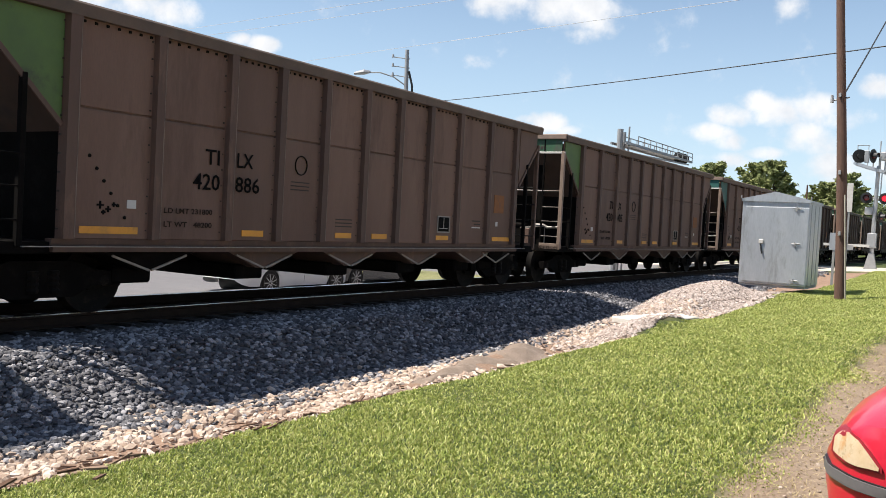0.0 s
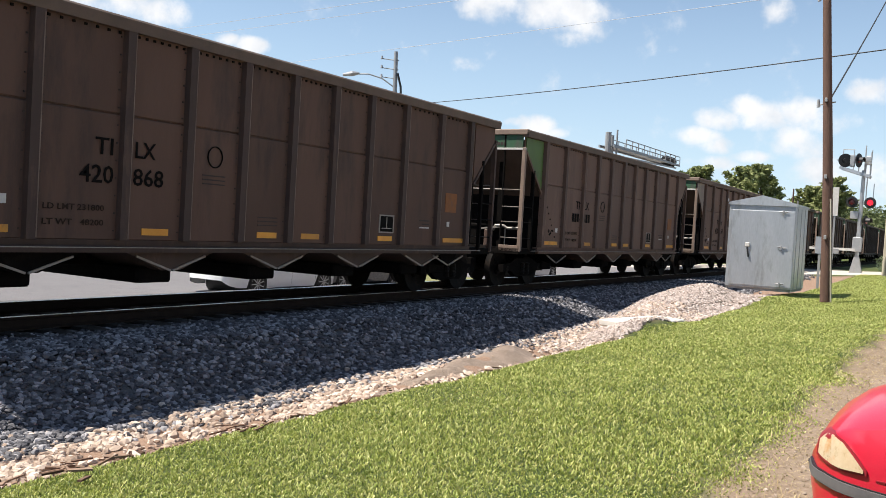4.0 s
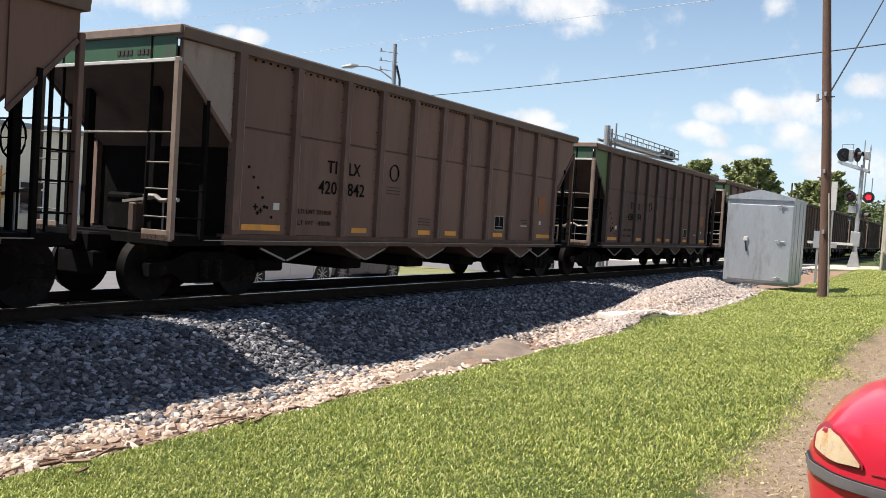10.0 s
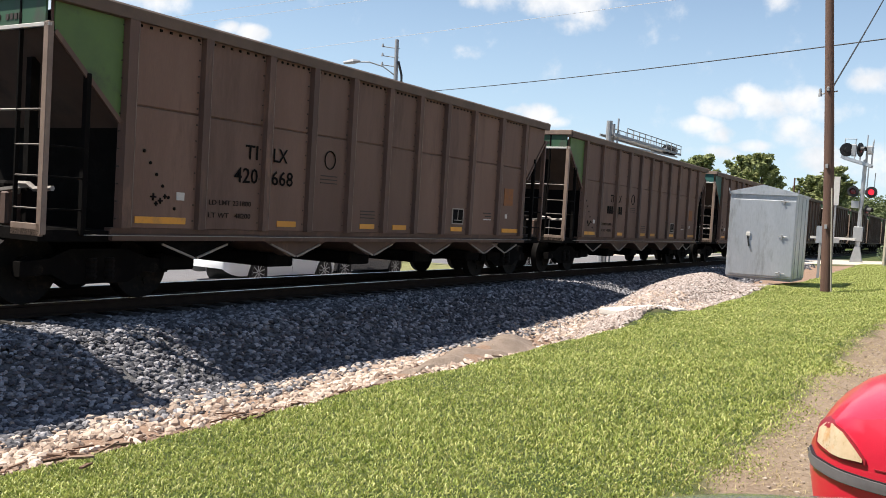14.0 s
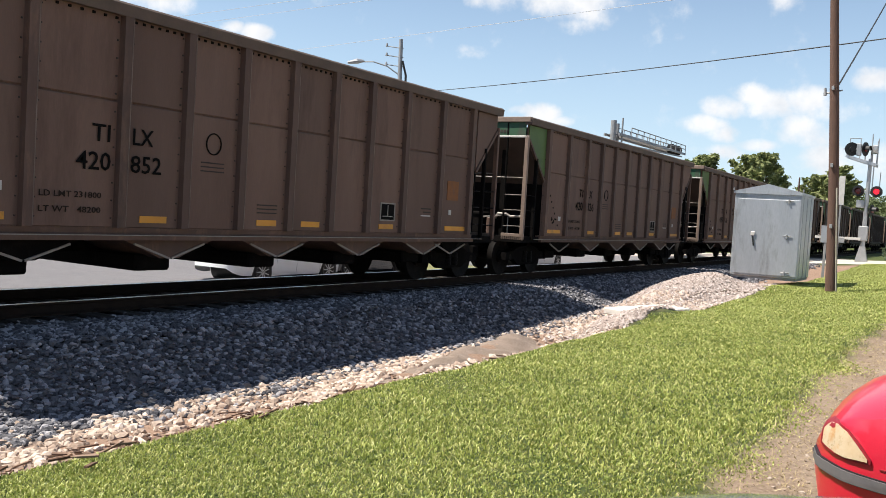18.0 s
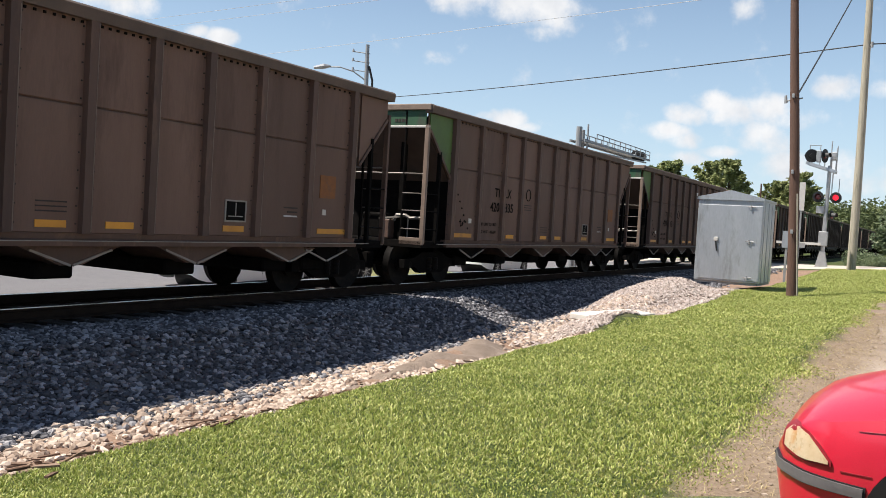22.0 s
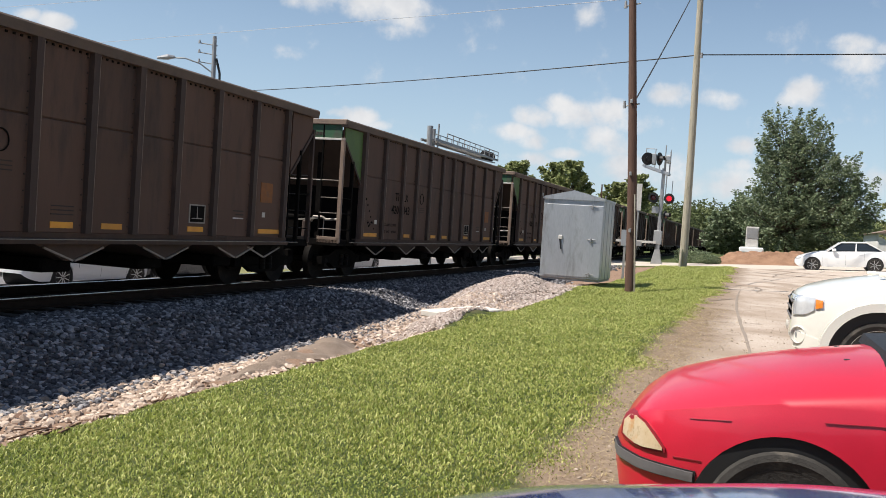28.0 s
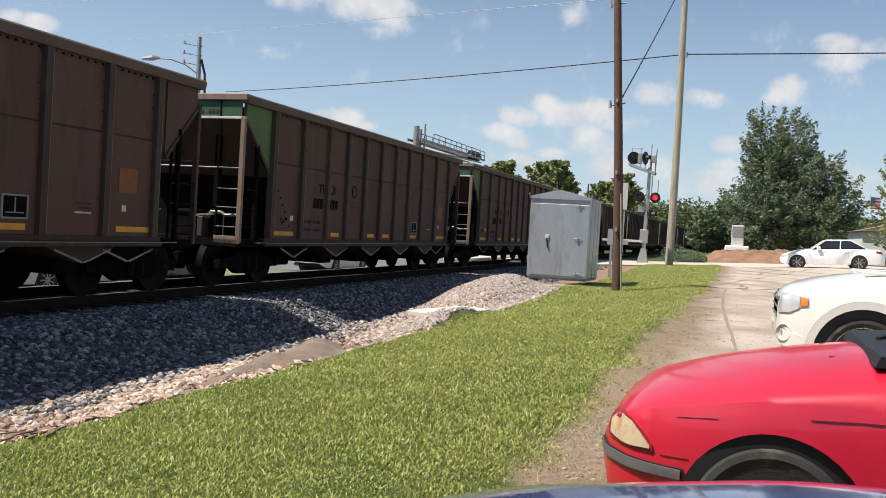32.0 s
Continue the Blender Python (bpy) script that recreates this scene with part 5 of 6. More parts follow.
def side_at(spec, u, z):
    """Half width of the shell's flank at a station and height."""
    w = spec["half"] * curve(u, *spec["plan"][0 if u < spec["length"] / 2 else 1])
    zb = curve(u, *spec["bottom"])
    row = section(w, zb, curve(u, *spec["shoulder"]), curve(u, *spec["crown"]))
    return float(np.interp(z, [q[1] for q in row], [q[0] for q in row]))

def stretched(spec, f):
    """The same car, longer by the factor f."""
    out = dict(spec, length=spec["length"] * f, axles=tuple(a * f for a in spec["axles"]), house=tuple((u * f, z) for u, z in spec["house"]))
    for key in ("bottom", "shoulder", "crown"):
        out[key] = ([u * f for u in spec[key][0]], spec[key][1])
    out["plan"] = tuple(([u * f for u in q[0]], q[1]) for q in spec["plan"])
    return out

def on_flank(spec, outline, s, material, name, parent, label="", out=.006, n=10, m=6):
    """A thin panel that follows the flank. outline: (station, low, high) from front to back."""
    us = np.linspace(outline[0][0], outline[-1][0], n)
    lo, hi = np.interp(us, [o[0] for o in outline], [o[1] for o in outline]), np.interp(us, [o[0] for o in outline], [o[2] for o in outline])
    bm = B()
    grid = []
    for layer in (out, -.03):
        grid.append([[bm.verts.new((u - (.02 if layer > 0 and u < .1 else 0) * .3, s * (side_at(spec, u, a + (b - a) * j / m) + layer), a + (b - a) * j / m)) for j in range(m + 1)] for u, a, b in zip(us, lo, hi)])
    for g in grid:
        for a, b in zip(g, g[1:]):
            for j in range(m):
                bm.faces.new((a[j], b[j], b[j + 1], a[j + 1]))
    t, q = grid
    rim = [(i, 0) for i in range(n)] + [(n - 1, j) for j in range(1, m + 1)] + [(i, m) for i in range(n - 2, -1, -1)] + [(0, j) for j in range(m - 1, 0, -1)]
    for (i, j), (k, l) in zip(rim, rim[1:] + rim[:1]):
        bm.faces.new((t[i][j], t[k][l], q[k][l], q[i][j]))
    return part(name, bm, material, parent, label, smooth=40)

def parked(name, label, m, spec, paint, rim, r, steel=False, spokes=7):
    c = thing(name, label, "car", m)
    car_body(spec, paint, c)
    greenhouse(spec, paint, c)
    for a in spec["axles"]:
        for s in (1, -1):
            wheel(c, Matrix.Translation((a, s * (spec["half"] - .12), spec["hub"])) @ Matrix.Rotation(radians(-90 * s), 4, "X"), r, .2, rim, spokes, steel)
    return c
def details(c, spec, trim, handles=True, lamps=None):
    """Shut lines, sill trim and door handles on both flanks."""
    for s in (-1, 1):
        for u, lo, hi in ((1.27, .30, .86), (2.35, .30, .92), (3.2, .55, .92)):
            on_flank(spec, [(u - .004, lo, hi), (u + .004, lo, hi)], s, BLACK, "shut_line", c, out=.0015, n=2)
        if handles:
            for u in (2.1, 3.05):
                on_flank(spec, [(u - .09, .83, .86), (u + .09, .83, .86)], s, trim, "door_handle", c, out=.02, n=4, m=2)

def red_car():
    # nose towards the track; the car's length runs along +x
    c = parked("red_car", "red older sedan with yellowed headlamps parked on the dirt", pose(-.58, 4.71, .13), SEDAN, RED_PAINT, PLASTIC, .33, True)
    for s in (-1, 1):
        on_flank(SEDAN, [(.050, .562, .634), (.075, .552, .662), (.115, .546, .680), (.17, .545, .664), (.22, .548, .622), (.265, .552, .572)], s, RED_DARK, "lamp_gasket", c, out=.013, n=14)
        on_flank(SEDAN, [(.060, .572, .629), (.082, .562, .655), (.115, .555, .672), (.165, .553, .656), (.21, .558, .615), (.252, .560, .572)], s, LAMP_OLD, "headlamp", c, "yellowed plastic headlamp with orange stains", out=.020, n=14)
        on_flank(SEDAN, [(.004, .455, .505), (.1, .450, .505), (.40, .450, .500)], s, BLACK, "strip_groove", c, out=.010, n=14)
        on_flank(SEDAN, [(.004, .460, .500), (.1, .455, .500), (.39, .455, .495)], s, PLASTIC, "bumper_strip", c, "grey rubbing strip", out=.022, n=14)
        on_flank(SEDAN, [(.30, .540, .544), (.42, .545, .549)], s, RED_DARK, "bumper_seam", c, out=.005, n=6, m=1)
        on_flank(SEDAN, [(.36, .714, .7153), (.53, .734, .7353)], s, RED_DARK, "crease", c, out=.005, n=8, m=1)
        on_flank(SEDAN, [(.89, .776, .778), (1.16, .793, .796), (2.3, .80, .803)], s, RED_DARK, "crease", c, out=.005, n=8, m=1)
        on_flank(SEDAN, [(.95, .330, .345), (2.9, .330, .345)], s, BLACK, "sill_trim", c, out=.006, n=10, m=1)
    bm = B()
    tube(bm, [(.004, -.335, .478), (-.004, 0, .478), (.004, .335, .478)], .020, 6)
    part("bumper_strip", bm, PLASTIC, c)
    details(c, SEDAN, RED_PAINT)
    # cowl, wipers and a washer nozzle
    bm = B()
    prism(bm, [(1.14, .99), (1.42, 1.0), (1.44, 1.05), (1.34, 1.055), (1.16, 1.038)], "y", -.62, .62)
    part("cowl", bm, BLACK, c, "black cowl grille")
    for y in (-.45, .1):
        bm = B()
        tube(bm, [(1.24, y, 1.05), (1.37, y + .2, 1.075), (1.42, y + .6, 1.085)], .011, 5)
        part("wiper", bm, BLACK, c)
    for y in (-.28, .28):
        bm = B()
        box(bm, .99, 1.02, y - .014, y + .014, .975, .985, .004)
        part("washer_nozzle", bm, BLACK, c)
    return c

def white_suv():
    c = parked("white_suv", "ivory white sport utility vehicle parked beside the drive", pose(.37, 9.90, .26), SUV, CREAM_BODY, RIM, .365, False, 6)
    for s in (-1, 1):
        on_flank(SUV, [(.012, .705, .892), (.10, .714, .902), (.17, .765, .895), (.275, .79, .88)], s, LAMP_CLEAR, "lamp_gasket", c, out=.003, n=12)
        on_flank(SUV, [(.03, .715, .885), (.10, .722, .895), (.185, .775, .888)], s, LAMP_CLEAR, "headlamp", c, "clear headlamp", out=.016, n=10)
        on_flank(SUV, [(.195, .790, .880), (.255, .805, .872)], s, AMBER, "marker_lamp", c, "amber turn lamp", out=.017, n=8)
        # wheel arch cladding
        bm = B()
        for a in SUV["axles"]:
            for k in range(14):
                t0, t1 = radians(8 + k * 164 / 14), radians(8 + (k + 1) * 164 / 14)
                q = []
                for t in (t0, t1):
                    for r in (.45, .53):
                        u, z = a + r * math.cos(t), .365 + r * math.sin(t)
                        q.append((u, s * (SUV["half"] + .012), z))
                vs = [bm.verts.new(v) for v in q] + [bm.verts.new((v[0], v[1] - s * .06, v[2])) for v in q]
                for f in ((0, 1, 3, 2), (4, 6, 7, 5), (0, 2, 6, 4), (1, 5, 7, 3)):
                    bm.faces.new([vs[i] for i in f])
        part("arch_cladding", bm, CREAM_BODY, c)
        on_flank(SUV, [(.03, .40, .56), (.25, .36, .5)], s, CREAM_BODY, "bumper_cladding", c, "ivory bumper corner", out=.008, n=8)
        bm = B()
        m = Matrix.Translation((.085, s * (side_at(SUV, .085, .52) - .035), .52)) @ Vector((-.62, s * .78, .0)).to_track_quat("Z", "Y").to_matrix().to_4x4()
        lathe(bm, [(.095, .0), (.095, .035), (.08, .045), (.068, .02), (.0001, .012)], 24, m)
        part("fog_lamp", bm, CLADDING, c, "round fog lamp in a silver ring")
        bm = B()
        lathe(bm, [(.055, .015), (.04, .03), (.0001, .034)], 20, m)
        part("fog_lens", bm, GALV_DARK, c)
    bm = B()
    box(bm, .0, .06, -.52, .52, .62, .86, .02)
    part("grille", bm, BLACK, c, "black grille")
    for z in (.67, .75, .83):
        bm = B()
        box(bm, -.012, .03, -.51, .51, z - .012, z + .012, .006)
        part("grille_bar", bm, PLASTIC, c)
    bm = B()
    for y in (-.5, .5):
        box(bm, .75, 1.15, y - .03, y + .03, 1.13, 1.165, .012)
    part("hood_crease", bm, CREAM_BODY, c)
    details(c, SUV, CREAM_BODY)
    return c

def navy_car():
    c = parked("navy_car", "dark navy blue sedan parked alongside", pose(-1.12, 1.45, .115), NAVY, BLUE_PAINT, RIM, .31)
    for s in (-1, 1):
        on_flank(NAVY, [(.035, .555, .60), (.065, .54, .648), (.12, .535, .672), (.20, .53, .662), (.28, .54, .62)], s, LAMP_CLEAR, "headlamp", c, "clear headlamp", out=.009, n=12)
    details(c, NAVY, BLUE_PAINT)
    return c

def white_sedan():
    spec = stretched(SEDAN, 1.08)
    c = parked("white_sedan", "clean white modern sedan waiting at the crossing", pose(1.9, 49.2, .56, 0, -3.2, 0), spec, WHITE_BODY, RIM, .33)
    for s in (-1, 1):
        on_flank(spec, [(.04, .58, .63), (.12, .57, .665), (.30, .62, .69)], s, LAMP_CLEAR, "headlamp", c, out=.009, n=8)
        on_flank(spec, [(4.45, .80, .90), (4.75, .74, .86)], s, TAIL_RED, "tail_lamp", c, "red tail lamp", out=.009, n=8)
    details(c, spec, WHITE_BODY)

def street_cars():
    spec = stretched(SEDAN, 1.10)
    for label, x, y, turn, paint in (("white sedan parked across the tracks", -17.95, 22.3, -90, WHITE_BODY),
                                     ("black sedan parked across the tracks", -18.3, 26.7, -90, BLACK_BODY), ("white sedan parked farther along the street", -17.9, 39.5, -90, WHITE_BODY)):
        c = parked("street_car", label, pose(x, y, -.7, 0, 0, turn), spec, paint, RIM, .33, spokes=9)
        for s in (-1, 1):
            on_flank(spec, [(.04, .58, .63), (.12, .57, .665), (.30, .62, .69)], s, LAMP_CLEAR, "headlamp", c, out=.009, n=8)
        details(c, spec, paint)

red_car()
white_suv()
navy_car()
white_sedan()
street_cars()

# ---- trees ----
def tree(x, y, height, radius, leaf_mat, n, label, seed, leaf=.16, cone=.0, group="", low=.12, z=None, limbs=44):
    rnd = np.random.default_rng(seed)
    z = ground_z(x, y) if z is None else z
    t = thing("tree", label, "tree", pose(x, y, z), group)
    bm = B()
    tube(bm, [(0, 0, -.1), (.05, .03, height * .25), (-.04, .05, height * .55), (.02, 0, height * .9)], [height * .028, height * .022, height * .013, height * .004], 9)
    part("trunk", bm, BARK, t, smooth=60)
    bm = B()
    tips = []
    for i in range(limbs):
        f = low + (.98 - low) * (i + rnd.uniform(0, 1)) / limbs
        a = i * 2.4 + rnd.uniform(-.4, .4)
        prof = (np.sin(np.pi * min(1, (f - low * .6) / (1.02 - low * .6)) ** (.75 - .25 * cone)) ** .7)
        reach = radius * prof * rnd.uniform(.55, 1.15)
        up = height * rnd.uniform(.05, .14 + .07 * max(0, cone))
        p0 = Vector((0, 0, height * f * .92))
        p1 = Vector((reach * math.cos(a), reach * math.sin(a), min(height * .99, height * f + up)))
        tube(bm, [p0, p0.lerp(p1, .5) + Vector((0, 0, up * .25)), p1], [height * .008, height * .005, height * .0015], 5)
        for q in (.45, .62, .78, .9, 1.0):
            tips.append((p0.lerp(p1, q), radius * (.09 + .20 * (1 - q))))
    part("branch_work", bm, BARK, t)
    tips_c = np.array([tuple(p) for p, _ in tips])
    tips_r = np.array([r for _, r in tips])
    pick = rnd.integers(0, len(tips), n)
    off = rnd.normal(size=(n, 3)) * .55
    pos = tips_c[pick] + off * tips_r[pick][:, None] * np.array([1, 1, .62])
    pos[:, 2] = np.clip(pos[:, 2], height * low * .55, height * 1.02)
    me = leaf_cards(pos, leaf * rnd.uniform(.6, 1.35, n), rnd)
    part("crown", me, leaf_mat, t)
    return t

def lobed_tree(x, y, lobes, leaf_mat, label, seed, leaf=.13, shoots=300, per=85):
    """A broad tree of several crowns. lobes: offset x, y, height of the middle, half width, half height; leafy shoots stand out of each lobe."""
    rnd = np.random.default_rng(seed)
    z = ground_z(x, y)
    t = thing("tree", label, "tree", pose(x, y, z))
    top = max(l[2] + l[4] for l in lobes)
    bm = B()
    tube(bm, [(0, 0, -.1), (.08, .03, top * .22), (-.05, .05, top * .5), (.05, 0, top * .85)], [top * .03, top * .024, top * .014, top * .004], 10)
    part("trunk", bm, BARK, t, smooth=60)
    area = np.array([l[3] * l[4] for l in lobes])
    bm, pos = B(), []
    for l, share in zip(lobes, area / area.sum()):
        c = np.array(l[:3])
        for k in range(int(shoots * share)):
            d = rnd.normal(size=3)
            d /= np.linalg.norm(d)
            d[1] *= .8
            root = c + d * np.array([l[3], l[3], l[4]]) * rnd.uniform(.25, .72)
            tip = c + d * np.array([l[3], l[3], l[4]]) * rnd.uniform(.86, 1.2)
            tip += np.array([0, 0, rnd.uniform(.3, 1.0)]) * (1 if d[2] > -.3 else .2)
            if k % 3 == 0:
                base = np.array([0, 0, min(top * .8, max(.8, root[2] * .75))])
                tube(bm, [Vector(base), Vector(base).lerp(Vector(root), .6), Vector(tip)], [.06, .035, .008], 5)
            u = rnd.uniform(0, 1, per) ** .8
            p = root + (tip - root) * u[:, None] + rnd.normal(size=(per, 3)) * np.interp(u, [0, .6, 1], [.26, .15, .05])[:, None]
            pos.append(p)
    part("branch_work", bm, BARK, t)
    pos = np.concatenate(pos)
    pos = pos[pos[:, 2] > .35]
    part("crown", leaf_cards(pos, leaf * rnd.uniform(.6, 1.3, len(pos)), rnd), leaf_mat, t)
    return t

def leaf_cards(pos, size, rnd, flat=.5):
    """Small creased leaves: four corners and a middle line each."""
    n = len(pos)
    d = rnd.normal(size=(n, 3))
    d[:, 2] *= flat
    d /= np.linalg.norm(d, axis=1)[:, None]
    e = np.cross(d, rnd.normal(size=(n, 3)))
    e /= np.linalg.norm(e, axis=1)[:, None]
    nrm = np.cross(d, e)
    s = size[:, None]
    quad = np.stack([pos - d * s, pos - e * s * .5 + nrm * s * .18, pos + d * s, pos + e * s * .5 + nrm * s * .18], 1).reshape(-1, 3)
    i = np.arange(n)[:, None] * 4
    f = np.concatenate([i + np.array([[0, 1, 2]]), i + np.array([[0, 2, 3]])], 1).reshape(-1, 3)
    return quad.tolist(), [], f.tolist()

def plants():
    lobed_tree(2.0, 66.0, [(-.9, 0, 7.6, 1.6, 2.5), (.9, .2, 7.7, 1.7, 2.5), (.1, -.3, 5.2, 2.9, 2.6), (-1.9, .3, 3.2, 2.1, 2.1), (2.6, .2, 5.0, 2.3, 2.3), (4.2, .2, 4.2, 1.7, 1.9), (2.4, -.4, 2.6, 3.0, 1.9), (-.2, -.5, 2.6, 2.8, 2.1)],
               LEAF_A, "tall broad dark green maple tree behind the road", 3, .105, 640, 80)
    lobed_tree(-2.2, 69.0, [(-.4, 0, 1.5, 1.3, 1.3), (.9, .3, 2.3, 1.4, 1.7)], LEAF_A, "lower dark green tree beside the tall maple", 4, .14, 170, 70)
    bushes = np.random.default_rng(12)
    for bx, by, bw, bh in ((-3.3, 57.6, .8, .6), (-2.6, 57.0, .6, .4), (-4.1, 58.6, .9, .8)):
        c = bushes.normal(size=(900, 3))
        c *= np.minimum(1, 1.6 / np.linalg.norm(c, axis=1))[:, None]
        c = c * np.array([bw * .6, bw * .6, bh * .5]) + np.array([0, 0, bh * .55])
        ob = part("bush", leaf_cards(c[c[:, 2] > 0], bushes.uniform(.04, .09, int((c[:, 2] > 0).sum())), bushes), LEAF_A, at=pose(bx, by, ground_z(bx, by)))
        tagged(ob, "low green weeds beside the earth pile", "bush", "weeds by the earth pile")
    tree(8.5, 60.0, 6.8, 1.5, LEAF_B, 1500, "thin light green tree near the house", 6, .12, .4, low=.1)
    k = 20
    for x, y, h, r in ((-25.6, 95, 10.0, 3.0), (-21.6, 97, 10.2, 3.1), (-18.9, 93, 10.1, 2.5), (-29.5, 99, 9.6, 3.2), (-14.2, 108, 9.6, 3.0), (-16.6, 110, 9.0, 2.8), (-33.5, 98, 9.0, 3.0)):
        k += 1
        tree(x, y, h, r, LEAF_B, 7500, "leafy roundish tree behind the crossing", k, .26, .1, "trees beyond the crossing", low=.05)
    rnd = np.random.default_rng(8)
    pos = []
    for i in range(200):
        x = rnd.uniform(-34, 60)
        y = 175 + rnd.uniform(0, 60) - .5 * x
        h, r = rnd.uniform(8.0, 11.5) * np.interp(x, [-30, -14, -5, 12, 30], [1.1, 1.12, .95, .8, .8]), rnd.uniform(3.5, 5.5)
        c = rnd.normal(size=(620, 3))
        c *= np.minimum(1, 1.75 / np.linalg.norm(c, axis=1))[:, None]
        c = c * np.array([r * .6, r * .6, h * .29]) + np.array([x, y, h * .48])
        pos.append(c[c[:, 2] > .1])
    pos = np.concatenate(pos)
    ob = part("tree_line", leaf_cards(pos, rnd.uniform(.22, .5, len(pos)), rnd), LEAF_C)
    tagged(ob, "far green line of woods", "woods", kind="stuff")

plants()

# ---- earth pile, buildings ----
def dirt_mound():
    xs, ys = np.linspace(-3.7, 4.6, 64), np.linspace(57.5, 62.5, 34)
    X, Y = np.meshgrid(xs, ys, indexing="ij")
    env = smoothstep(-3.7, -1.0, X) * (1 - smoothstep(2.6, 4.6, X)) * smoothstep(57.5, 59.5, Y) * (1 - smoothstep(60.3, 62.5, Y))
    Z = land(X, Y) - .05 + env * (.74 + .12 * bumpy(X, Y, 1.4, 3) + .16 * bumpy(X, Y, 4.2, 5)) + .09 * bumpy(X, Y, 9, 6) * env
    idx = np.arange(X.size).reshape(X.shape)
    f = np.stack([idx[:-1, :-1], idx[1:, :-1], idx[1:, 1:], idx[:-1, 1:]], -1).reshape(-1, 4)
    m = surface("red_earth", (.19, .10, .058), (.29, .17, .105), .95, 0, 1.6, 14, .8, .05, third=(.15, .08, .045), spots=1.4)
    ob = part("earth_pile", (np.stack([X, Y, Z], -1).reshape(-1, 3).tolist(), [], f.tolist()), m, smooth=60)
    tagged(ob, "low pile of reddish-brown earth beside the road", "earth pile")

def building(name, label, x0, x1, y0, y1, h, wall_mat, roof_mat, windows=(), z=None, gable=0.0, face="x"):
    z = ground_z((x0 + x1) / 2, (y0 + y1) / 2) if z is None else z
    b = thing(name, label, "building", pose(0, 0, z))
    bm = B()
    box(bm, x0, x1, y0, y1, 0, h)
    part("wall", bm, wall_mat, b)
    bm = B()
    if gable:
        prism(bm, [(x0 - .3, h), (x1 + .3, h), ((x0 + x1) / 2, h + gable)], "y", y0 - .3, y1 + .3)
    else:
        box(bm, x0 - .2, x1 + .2, y0 - .2, y1 + .2, h, h + .25)
    part("roof", bm, roof_mat, b)
    for a, zz, w, hh in windows:
        bm = B()
        if face == "x":
            box(bm, x1, x1 + .06, a - w / 2, a + w / 2, zz, zz + hh)
        else:
            box(bm, a - w / 2, a + w / 2, y0 - .06, y0, zz, zz + hh)
        fr = part("window", bm, PALE_WALL, b)
        bm = B()
        if face == "x":
            box(bm, x1 + .06, x1 + .07, a - w / 2 + .08, a + w / 2 - .08, zz + .08, zz + hh - .08)
        else:
            box(bm, a - w / 2 + .08, a + w / 2 - .08, y0 - .07, y0 - .06, zz + .08, zz + hh - .08)
        part("pane", bm, GLASS, fr)
    return b

dirt_mound()
building("house", "pale house with a brown roof behind the trees", 8.7, 20, 75, 85, 2.6, PALE_WALL, ROOF, ((11, .9, 1.2, 1.1), (15, .9, 1.2, 1.1)), gable=1.6, face="y")
building("warehouse", "cream building with outside stairs across the street", -52, -38, 14, 40, 5.2, CREAM_WALL, GALV_DARK, [(16 + i * 3.2, 1.2, 1.3, 1.6) for i in range(7)], z=-.7)

def portable_sign():
    x, y = -.35, 64.0
    z = ground_z(x, y)
    p = thing("portable_sign", "white portable sign on a trailer behind the earth pile", "sign", pose(x, y, z))
    bm = B()
    box(bm, -.42, .42, -.08, .08, .95, 2.35, .03)
    part("sign_panel", bm, WHITE_PAINT, p)
    bm = B()
    box(bm, -.36, .36, -.10, -.082, 1.55, 2.25)
    part("message_field", bm, GALV_DARK, p)
    bm = B()
    box(bm, -.8, .8, -.4, .4, .55, .95, .08)
    part("trailer", bm, WHITE_BODY, p)
    for s in (-1, 1):
        bm = B()
        lathe(bm, [(.18, -.09), (.3, -.09), (.32, 0), (.3, .09), (.18, .09)], 18, Matrix.Translation((.1, s * .5, .31)) @ Matrix.Rotation(radians(90), 4, "X"))
        part("wheel", bm, RUBBER, p)

portable_sign()
parked("distant_car", "small white car parked far beyond the earth pile", pose(4.0, 70.5, ground_z(5, 70.5)), SEDAN, WHITE_BODY, RIM, .32)

def flag():
    """A small striped flag on a slanting staff beside the pale house."""
    f = thing("flag", "small red, white and blue striped flag on a staff", "flag", pose(9.28, 74.98, 4.12))
    bm = B()
    bar(bm, (0, .1, 0), (-.25, -.5, 1.9), .025, n=6)
    part("staff", bm, WHITE_PAINT, f)
    for i in range(7):
        bm = B()
        z = 1.75 - i * .13
        box(bm, -.2, .45 + .03 * (i % 3), -.46 + .02 * (i % 2), -.44 + .02 * (i % 2), z - .13, z)
        part("stripe", bm, TAIL_RED if i % 2 == 0 else WHITE_PAINT, f)
    bm = B()
    box(bm, -.21, .1, -.49, -.465, 1.3, 1.76)
    part("canton", bm, BLUE_PAINT, f, "blue corner field")

flag()

